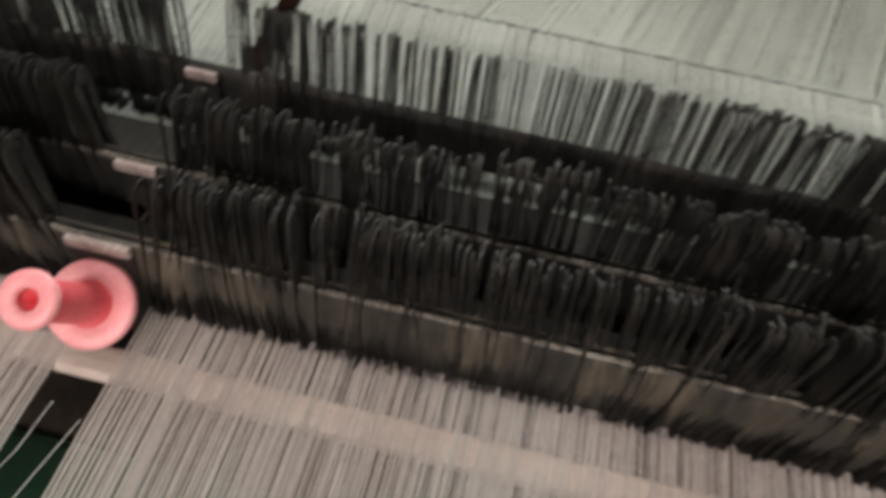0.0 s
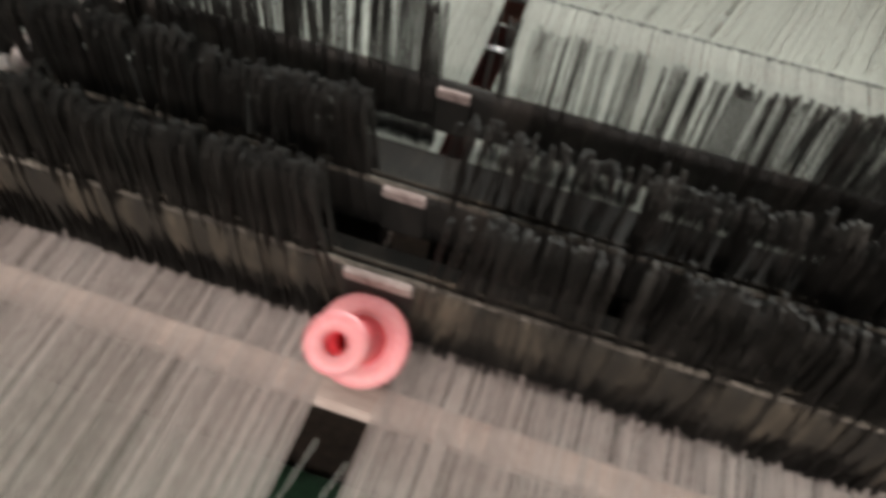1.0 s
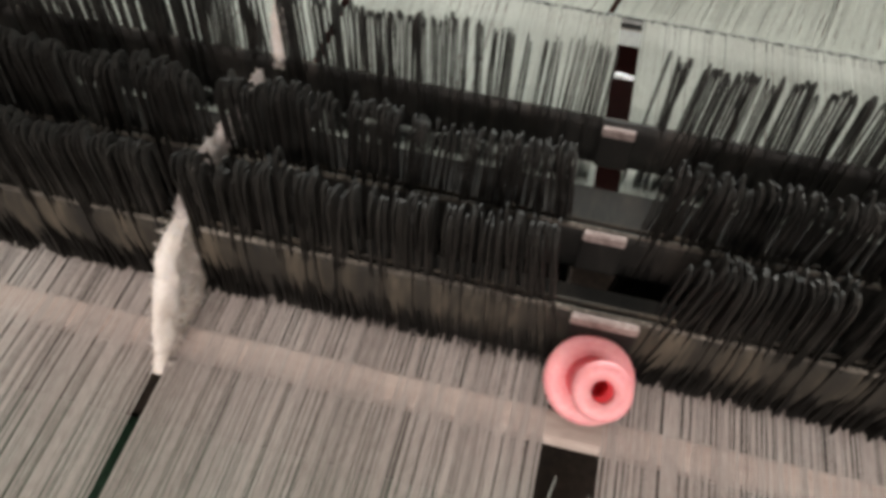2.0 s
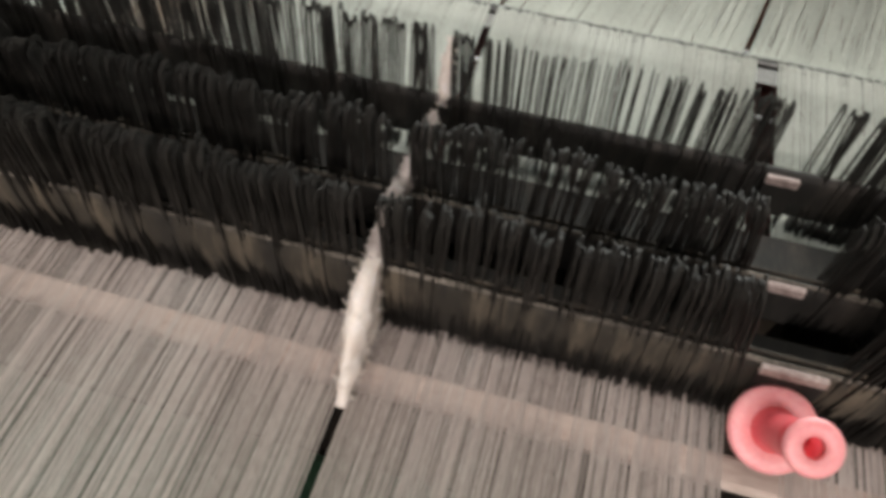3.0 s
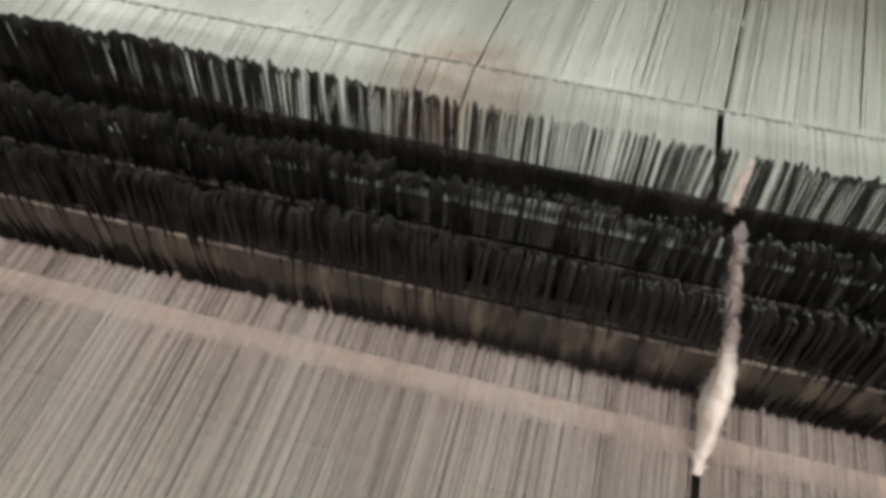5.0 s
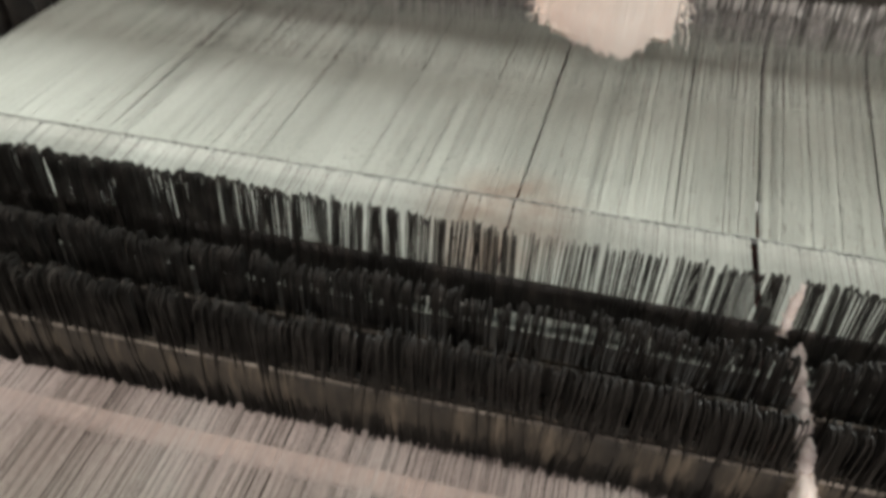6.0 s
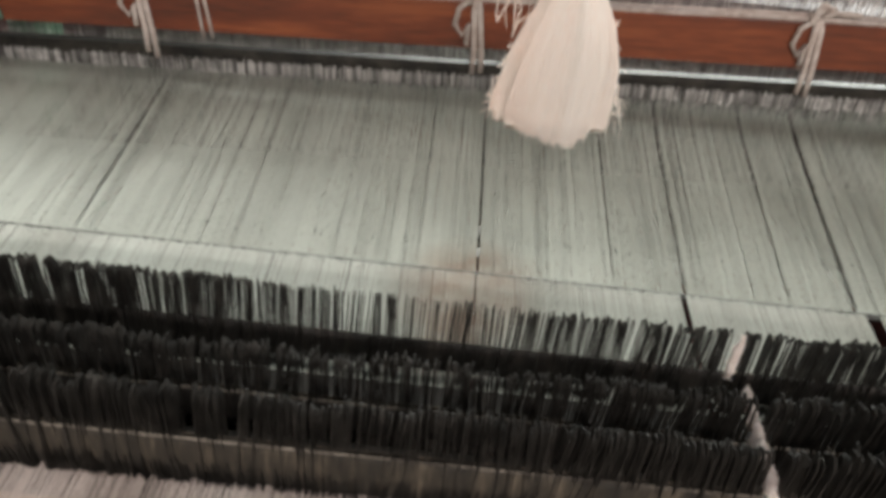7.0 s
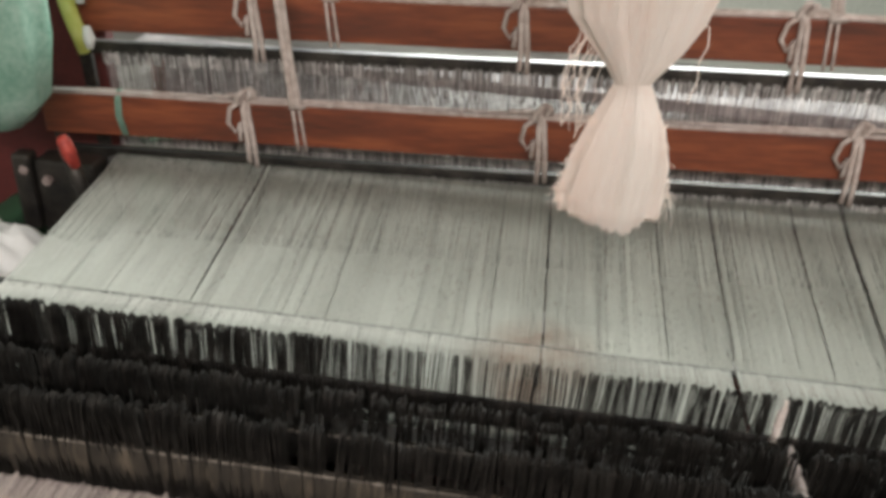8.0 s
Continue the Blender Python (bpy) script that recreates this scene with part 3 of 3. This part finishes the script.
lathe(bm, [(0.0040, 0.0427), (0.0040, 0.0460), (0.0047, 0.0476), (0.0092, 0.0478), (0.0106, 0.0468), (0.0109, 0.0448), (0.0104, 0.0430), (0.0090, 0.0427)], 36, True)
part("rim", bm, M_PINK, bobbin, "", True)

# ---- cotton ----
def cotton(name, pts, radii, flat, label, seed, mat):
    bm = bmesh.new()
    tube(bm, pts, radii, 14)
    bmesh.ops.subdivide_edges(bm, edges=bm.edges[:], cuts=1, use_grid_fill=True, smooth=0.4)
    c = sum((v.co for v in bm.verts), Vector()) / len(bm.verts)
    for v in bm.verts:
        v.co.x = c.x + (v.co.x - c.x) * flat
        v.co += 0.0011 * noise.noise_vector(v.co * 160 + Vector((seed, 0, 0))) + 0.0007 * noise.noise_vector(v.co * 480)
    bm.normal_update()
    rng = random.Random(seed)
    size = max((v.co - c).length for v in bm.verts)
    for v in rng.choices(bm.verts[:], k=260):
        p, d = v.co.copy(), (v.normal + 0.8 * Vector((rng.gauss(0, 1), rng.gauss(0, 1), rng.gauss(0, 1)))).normalized()
        pts = [p]
        for k in range(3):
            d = (d + 0.5 * Vector((rng.gauss(0, 1), rng.gauss(0, 1), rng.gauss(0, 1)))).normalized()
            p = p + d * size * rng.uniform(0.02, 0.06)
            pts.append(p)
        tube(bm, pts, [0.00022, 0.0002, 0.00015, 0.0001], 3, False)
    ob = link(name, bm, mat, smooth=True)
    ob.location.z = H
    return tagged(ob, label, "cotton")


def cotton_wad():
    """A sail of raw cotton in the corner between the rail and the warp, thick along its free edge."""
    free = [(-0.003, 0.0520), (-0.016, 0.0535), (-0.0275, 0.0490), (-0.0320, 0.0395), (-0.0385, 0.0330), (-0.0440, 0.0230), (-0.0475, 0.0105), (-0.0530, 0.0022)]
    back = [(-0.003, 0.0480), (-0.0055, 0.0400), (-0.0055, 0.0300), (-0.0050, 0.0180), (-0.0050, 0.0080), (-0.0100, 0.0022), (-0.0260, 0.0016), (-0.0480, 0.0014)]
    bm = bmesh.new()
    nu, nv = 42, 22

    def on(line, u):
        k = min(int(u * 7), 6)
        w = u * 7 - k
        return Vector([p + (q - p) * w for p, q in zip(line[k], line[k + 1])])

    sides = []
    for s in (-1, 1):
        grid = []
        for i in range(nu + 1):
            u = i / nu
            f, b = on(free, u), on(back, u)
            row = []
            for j in range(nv + 1):
                v = j / nv
                p = f + (b - f) * v
                thick = 0.0056 * min(1.0, 5 * v + 0.05) ** 0.5 * (1.0 - 0.45 * v) * (0.35 + 0.65 * math.sin(math.pi * min(1.0, 0.12 + u * 0.80)))
                lump = 1 + 0.35 * noise.noise((p.x * 90, p.y * 90, 3 * s)) + 0.2 * noise.noise((p.x * 300, p.y * 300, s))
                row.append(bm.verts.new((WAD_X + 0.0015 * (1 - u) + s * thick * lump, p.x + 0.0016 * noise.noise((u * 14, 1, 5)) * (1 - v), p.y + 0.0012 * noise.noise((u * 17, 4, 2)) * (1 - v))))
            grid.append(row)
        for i in range(nu):
            for j in range(nv):
                q = [grid[i][j], grid[i + 1][j], grid[i + 1][j + 1], grid[i][j + 1]]
                bm.faces.new(q if s < 0 else q[::-1])
        sides.append(grid)
    rim = [[g[i][0] for i in range(nu + 1)] + [g[nu][j] for j in range(1, nv + 1)] + [g[i][nv] for i in range(nu - 1, -1, -1)] + [g[0][j] for j in range(nv - 1, 0, -1)] for g in sides]
    n = len(rim[0])
    for i in range(n):
        bm.faces.new((rim[0][i], rim[1][i], rim[1][(i + 1) % n], rim[0][(i + 1) % n]))
    bmesh.ops.recalc_face_normals(bm, faces=bm.faces[:])
    bm.normal_update()
    wad = thing("cotton_wad", (0, 0, H), "white tuft of raw cotton stuck in the warp", "cotton")
    rng = random.Random(1)
    fuzz = bmesh.new()
    for v in rng.choices(bm.verts[:], k=420):
        p, d, pts = v.co.copy(), (v.normal + 0.8 * Vector((rng.gauss(0, 1), rng.gauss(0, 1), rng.gauss(0, 1)))).normalized(), []
        for k in range(4):
            pts.append(p.copy())
            d = (d + 0.6 * Vector((rng.gauss(0, 1), rng.gauss(0, 1), rng.gauss(0, 1)))).normalized()
            p = p + d * rng.uniform(0.0006, 0.0018)
        tube(fuzz, pts, [0.00018, 0.00017, 0.00014, 0.0001], 3, False)
    part("sail", bm, M_COTTON, wad, "", True)
    part("fuzz", fuzz, M_COTTON, wad, "fine loose cotton fibres", True)


cotton_wad()
for i, (x, y, z, r) in enumerate(((-0.1775, 0.0005, 0.0560, 0.0058), (-0.1780, 0.0210, 0.0560, 0.0066), (-0.1770, 0.0370, 0.0560, 0.0062), (-0.1760, 0.0560, 0.0560, 0.0050), (-0.1755, 0.0740, 0.0560, 0.0052))):
    y, z = y + 0.002, z - 0.002
    cotton("lint_tuft", [(x, y - 1.2 * r, z - 1.3 * r), (x - 0.0005, y - 0.4 * r, z - 0.3 * r), (x + 0.001, y + 0.3 * r, z + 0.5 * r), (x, y + 1.2 * r, z + 1.3 * r)],
           [0.4 * r, r, 0.9 * r, 0.3 * r], 0.75, "small greyish tuft of dusty lint between drop wires", i + 3, M_LINT)
cotton("lint_strip", [(-0.1772, 0.110, 0.041), (-0.1768, 0.1115, 0.054), (-0.1762, 0.112, 0.067), (-0.1758, 0.113, 0.080)], [0.0024, 0.0036, 0.0032, 0.0010], 1.0, "white strip of lint between drop wires", 9, M_COTTON)

# ---- tassel ----
def tassel():
    rng = random.Random(4)
    t = thing("yarn_tassel", (-0.316, 0.302, H), "white cotton yarn hank tied at the waist", "tassel")

    def fold(a, k):
        """Soft lengthwise folds, deeper by k."""
        return 1 + k * (0.10 * math.cos(6 * a + 0.7) + 0.05 * math.cos(11 * a + 2.1) + 0.03 * math.cos(23 * a))

    def bundle(name, prof, count, seed, label, hem):
        """prof: (z, rx, ry, cx, depth of the folds). A dense core part and the fine yarns on it."""
        r2 = random.Random(seed)
        bm = bmesh.new()
        n, fine = 96, []
        for p, q in zip(prof, prof[1:]):
            fine += [tuple(c + (d - c) * k / 5 for c, d in zip(p, q)) for k in range(5)]
        fine.append(prof[-1])
        rings = []
        for i, (z, rx, ry, cx, k) in enumerate(fine):
            end = i == len(fine) - 1
            ring = []
            for m in range(n):
                a = math.tau * m / n
                g = 0.97 * fold(a, k)
                ring.append(bm.verts.new((cx + rx * g * math.cos(a), ry * g * math.sin(a), z + (hem(math.cos(a)) + 0.006 + 0.004 * noise.noise((7 * math.cos(a), 7 * math.sin(a), seed)) if end and hem else 0))))
            rings.append(ring)
        for p, q in zip(rings, rings[1:]):
            for m in range(n):
                bm.faces.new((p[m], q[m], q[(m + 1) % n], p[(m + 1) % n]))
        bm.faces.new(rings[-1])
        bmesh.ops.recalc_face_normals(bm, faces=bm.faces[:])
        part(name, bm, M_TASSEL, t, label, True)
        verts, faces = [], []
        for i in range(count):
            a, rad = r2.uniform(0, math.tau), r2.uniform(0.94, 1.015)
            r, end = r2.uniform(0.00016, 0.00034), r2.gauss(0, 0.0030)
            o = len(verts)
            for j, (z, rx, ry, cx, k) in enumerate(prof):
                last = j == len(prof) - 1
                a += r2.gauss(0, 0.012)
                g = rad * fold(a, k)
                x, y = cx + rx * g * math.cos(a), ry * g * math.sin(a)
                zz = z + (hem(math.cos(a)) + end + 0.005 * noise.noise((7 * math.cos(a), 7 * math.sin(a), seed)) if last and hem else 0)
                rr = r * (0.5 if last and hem else 1)
                verts += [(x - rr, y - rr * 0.6, zz), (x + rr, y - rr * 0.6, zz), (x, y + rr, zz)]
            for j in range(len(prof) - 1):
                p, m = o + 3 * j, o + 3 * j + 3
                faces += [(p, m, m + 1, p + 1), (p + 1, m + 1, m + 2, p + 2), (p + 2, m + 2, m, p)]
        tagged(raw(name + "_yarn", verts, faces, M_TASSEL, t, True), "fine white yarn of the hank", kind="stuff")

    bundle("skirt", [(0.280, 0.0130, 0.012, -0.004, 0.1), (0.256, 0.0230, 0.019, -0.003, 0.25), (0.230, 0.0340, 0.023, -0.0025, 0.45), (0.196, 0.0435, 0.024, -0.004, 0.65), (0.163, 0.0460, 0.023, -0.007, 0.85), (0.1315, 0.0465, 0.021, -0.008, 1.0)], 6400, 1,
           "loose combed-out yarn ends", lambda u: 0.028 * ((0.4 - u) / 1.4) ** 2 if u < 0.4 else 0.022 * (u - 0.4))
    bundle("hank", [(0.268, 0.0135, 0.012, -0.005, 0.1), (0.285, 0.024, 0.016, -0.0045, 0.2), (0.303, 0.038, 0.021, -0.006, 0.35), (0.331, 0.056, 0.026, -0.011, 0.5), (0.37, 0.066, 0.030, -0.011, 0.5), (0.44, 0.064, 0.030, -0.006, 0.4), (0.54, 0.012, 0.010, 0, 0.1)], 3600, 2, "bulging loop of white yarn", None)
    bm = bmesh.new()
    tube(bm, [(-0.005 + 0.0140 * math.cos(a), 0.0132 * math.sin(a), 0.268 + 0.0009 * a) for a in (0.5 * i for i in range(27))], 0.0014, 6)
    part("binding", bm, M_TASSEL, t, "", True)
    for k in range(110):
        s = 1 if k == 4 or (k >= 12 and k % 3 == 0) else -1
        z0 = rng.uniform(0.285, 0.35) if k < 12 else rng.uniform(0.145, 0.24)
        wide = (0.045 + 0.9 * (z0 - 0.31)) if k < 12 else 0.015 + 0.36 * (0.270 - z0)
        p, pts = Vector((-0.004 + s * min(wide, 0.05), rng.uniform(-0.012, 0.004), z0)), []
        drift, fall = (rng.uniform(0.001, 0.003), -0.007) if k < 12 else (rng.uniform(0.0004, 0.0014), -0.0012)
        for j in range(13 if k < 12 else 8):
            pts.append(p.copy())
            p += Vector((s * rng.gauss(drift * (1 - j / 7), 0.0017), rng.gauss(0, 0.0015), rng.gauss(fall, 0.0026)))
        bm = bmesh.new()
        tube(bm, pts, 0.0006 if k < 7 else 0.00032, 4)
        part("stray_yarn", bm, M_TASSEL, t, "thin curly stray yarn")
    bm = bmesh.new()
    tube(bm, [(0, 0, 0.53), (0.002, 0.05, 0.70), (0, 0.10, 0.90)], 0.005, 8)
    part("cord", bm, M_TWINE, t, "", True)
    return t


tassel_ob = tassel()

# ---- loom body ----
loom = thing("loom_frame", (0, 0, 0), "green painted iron loom frame under the warp", "loom")
for s in (-1, 1):
    part("side_frame", boxed(s * 1.32 - 0.03, s * 1.32 + 0.03, -0.75, 1.45, 0.0, H - 0.22, 0.01), M_GREEN, loom)
    part("post", boxed(s * 1.36 - 0.04, s * 1.36 + 0.04, 0.92, 1.02, H - 0.22, H + 0.96, 0.01), M_GREEN, loom)
part("cross_beam", boxed(-1.29, 1.29, 0.40, 0.66, H - 0.42, H - 0.32, 0.01), M_MAROON, loom, "dark red painted cross beam")
part("back_beam", boxed(-1.29, 1.29, -0.06, 0.045, H - 0.38, H - 0.30, 0.01), M_GREEN, loom)
part("crown_beam", boxed(-1.32, 1.32, 0.36, 1.02, H + 0.90, H + 1.0, 0.01), M_WOOD, loom, "red-brown wooden beam over the loom")
part("breast_beam", boxed(-1.29, 1.29, 1.32, 1.42, H - 0.20, H - 0.095, 0.01), M_WOOD, loom, "red-brown wooden breast beam")
part("cloth", boxed(-0.95, 0.95, FELL, 1.37, H + FELL_Z - 0.003, H + FELL_Z), M_CLOTH, loom, "woven white cloth")
part("sley", boxed(-1.08, 1.08, 0.93, 0.99, H - 0.34, H - 0.20, 0.008), M_WOOD, loom, "red-brown wooden sley")
part("hand_rail", boxed(-1.12, 1.12, 0.90, 0.985, H + 0.045, H + 0.066, 0.004), M_LINTY, loom, "flat dusty steel hand rail over the reed")
verts, faces = [], []
for i in range(970):
    x, o = -1.077 + i / 450, len(verts)
    verts += [(x, 0.955, H - 0.20), (x + 0.0014, 0.955, H - 0.20), (x + 0.0014, 0.958, H - 0.20), (x, 0.958, H - 0.20), (x, 0.955, H + 0.047), (x + 0.0014, 0.955, H + 0.047), (x + 0.0014, 0.958, H + 0.047), (x, 0.958, H + 0.047)]
    faces += [(o, o + 1, o + 5, o + 4), (o + 1, o + 2, o + 6, o + 5), (o + 2, o + 3, o + 7, o + 6), (o + 3, o, o + 4, o + 7)]
tagged(raw("reed", verts, faces, M_REED, loom), "grey steel reed of close dents", kind="stuff")
# Added board: keeps the slits in the warp dark instead of the lit floor.
part("under_board", boxed(-1.2, 1.2, 0.047, 0.34, H - 0.33, H - 0.31, 0.004), M_UNDER, loom, "dark brown board added to darken the slits above it")

# the end of the loom, beside the frames
def plain(name, bm, mat, label, category, smooth=False):
    return tagged(link(name, bm, mat, smooth=smooth), label, category)


bm = bmesh.new()
lathe(bm, [(0.004, 0.20), (0.055, 0.195), (0.088, 0.15), (0.100, 0.06), (0.098, -0.04), (0.084, -0.12), (0.050, -0.165), (0.004, -0.175)], 40)
for v in bm.verts:
    a = math.atan2(v.co.y, v.co.x)
    v.co.x *= 1 + 0.05 * math.sin(7 * a + 9 * v.co.z) + 0.03 * math.sin(13 * a)
    v.co.y *= 0.8
    v.co += 0.008 * noise.noise_vector(v.co * 18)
    v.co += Vector((-1.185, 0.62, H + 0.190))
bag = thing("plastic_bag", (0, 0, 0), "pale green plastic bag hanging at the loom's end", "bag")
part("pouch", bm, M_SHEETING, bag, "", True)
bm = bmesh.new()
tube(bm, [(-1.185, 0.62, H + 0.375), (-1.187, 0.622, H + 0.392), (-1.183, 0.625, H + 0.41), (-1.178, 0.63, H + 0.435)], [0.022, 0.012, 0.014, 0.026], 14)
part("neck", bm, M_SHEETING, bag, "gathered neck of the bag", True)
bm = bmesh.new()
tube(bm, [(-1.185, 0.62, H + 0.375), (-1.15, 0.75, H + 0.66), (-1.15, 0.8, H + 0.91)], 0.004, 6)
plain("bag_string", bm, M_TWINE, "pale string from which the green bag hangs", "string", True)

lever = thing("shed_lever", (-1.050, 0.60, H - 0.025), "dark iron lever with a red handle", "lever")
bm = bmesh.new()
tube(bm, [(0.02, 0.0, -0.14), (-0.01, 0.0, -0.03), (-0.025, 0.0, 0.03)], [0.012, 0.011, 0.010], 10)
part("arm", bm, M_DARK, lever, "", True)
bm = bmesh.new()
tube(bm, [(-0.006, -0.008, 0.0), (-0.012, -0.010, 0.02), (-0.018, -0.010, 0.042), (-0.021, -0.010, 0.048)], [0.007, 0.011, 0.010, 0.006], 12)
part("handle", bm, M_RED, lever, "worn red painted handle", True)
bracket = thing("iron_bracket", (-1.12, 0.67, H - 0.15), "dark greasy iron bracket with bolts", "bracket")
plate = part("plate", boxed(-0.045, 0.055, -0.02, 0.03, -0.16, 0.10, 0.006), M_DARK, bracket)
part("arm", boxed(-0.075, -0.045, -0.03, 0.0, -0.02, 0.11, 0.006), M_DARK, bracket)
for bx, bz in ((-0.02, 0.07), (0.03, 0.07), (-0.055, 0.085)):
    bm = bmesh.new()
    lathe(bm, [(0.0005, 0.012), (0.007, 0.011), (0.008, 0.008), (0.008, 0.0)], 6)
    bmesh.ops.transform(bm, matrix=pose(bx, -0.022, bz, 90), verts=bm.verts[:])
    part("bolt", bm, M_BARE, plate, "dusty worn bolt head")
part("foot", boxed(-0.20, 0.06, -0.02, 0.05, -0.20, -0.16, 0.005), M_DARK, bracket)
plain("end_board", boxed(-1.70, -1.12, 0.84, 0.87, H - 0.75, H + 0.34, 0.004), M_MAROON, "dark maroon painted board at the loom's end", "board")

bm = bmesh.new()
n = 22
grid = [[bm.verts.new((-1.30 + 0.215 * i / n, 0.44 + 0.16 * j / n, H - 0.155 + 0.05 * math.sin(3.1 * i / n) * math.sin(3.0 * j / n) + 0.022 * noise.noise((i * 0.27, j * 0.27, 2.0)) + 0.008 * noise.noise((i * 0.7, j * 0.7, 5.0)))) for i in range(n + 1)] for j in range(n + 1)]
for j in range(n):
    for i in range(n):
        bm.faces.new((grid[j][i], grid[j][i + 1], grid[j + 1][i + 1], grid[j + 1][i]))
rim = bmesh.ops.extrude_face_region(bm, geom=bm.faces[:])
for v in rim["geom"]:
    if isinstance(v, bmesh.types.BMVert):
        v.co.z = H - 0.216
plain("cloth_heap", bm, M_CLOTH, "crumpled white cloth heaped on the side frame", "cloth", True)
plain("side_shelf", boxed(-1.36, -1.07, 0.38, 0.62, H - 0.226, H - 0.216, 0.003), M_DARK, "dark iron shelf on the side frame", "shelf")

strap = thing("end_strap", (-1.128, FRAME_Y[1] - 0.03, H), "yellow-green strap hanging beside the frames", "strap")
bm = bmesh.new()
tube(bm, [(-0.008, 0, 0.235), (-0.012, -0.004, 0.20), (-0.006, -0.008, 0.165), (0.004, -0.010, 0.13), (0.010, -0.008, 0.09)], [0.012, 0.014, 0.013, 0.013, 0.009], 8)
part("webbing", bm, M_YELLOW, strap, "", True)
bm = bmesh.new()
tube(bm, [(0.016, -0.012, 0.205), (0.020, -0.014, 0.185), (0.020, -0.014, 0.17)], [0.008, 0.011, 0.006], 8)
part("rag", bm, M_CLOTH, strap, "white rag knot", True)
bm = bmesh.new()
tube(bm, [(0.022, -0.012, 0.135), (0.026, -0.014, 0.115), (0.024, -0.014, 0.10)], [0.006, 0.010, 0.005], 8)
part("rag", bm, M_CLOTH, strap, "white rag knot", True)
bm = bmesh.new()
tube(bm, [(-0.012, 0, 0.235), (-0.03, 0.03, 0.6), (-0.03, 0.05, 0.91)], 0.004, 6)
part("string", bm, M_TWINE, strap, "", True)

# ---- movement ----
def motions():
    period, down0 = 1.04, 7.90
    tilt = math.degrees(math.atan(SLOPE))

    def lift(t):
        """0 lowered, 1 raised, with dwells at both ends."""
        c = -math.cos(math.tau * (t - down0) / period)
        return 0.5 + 0.5 * max(-1.0, min(1.0, 1.18 * c))

    times = [i * 0.1 for i in range(81)]
    for k, fr in enumerate((heald_1, heald_2)):
        low, high = EYES[k]
        rows, shed, fell = [], [], []
        for t in times:
            u = lift(t) if k == 0 else 1 - lift(t)
            z = low + (high - low) * u
            rows.append((t, pose(0, FRAME_Y[k], H + z + 0.4 * SLOPE, 0, -tilt, 0)))
            shed.append((t, pose(0, PIVOT, H + PIVOT_Z, math.degrees(math.atan2(z - PIVOT_Z, FRAME_Y[k] - PIVOT)))))
            fell.append((t, pose(0, FELL, H + FELL_Z, -math.degrees(math.atan2(z - FELL_Z, FELL - FRAME_Y[k])))))
        walk(fr, rows)
        walk(shed_sheets[k], shed)
        walk(fell_sheets[k], fell)


motions()
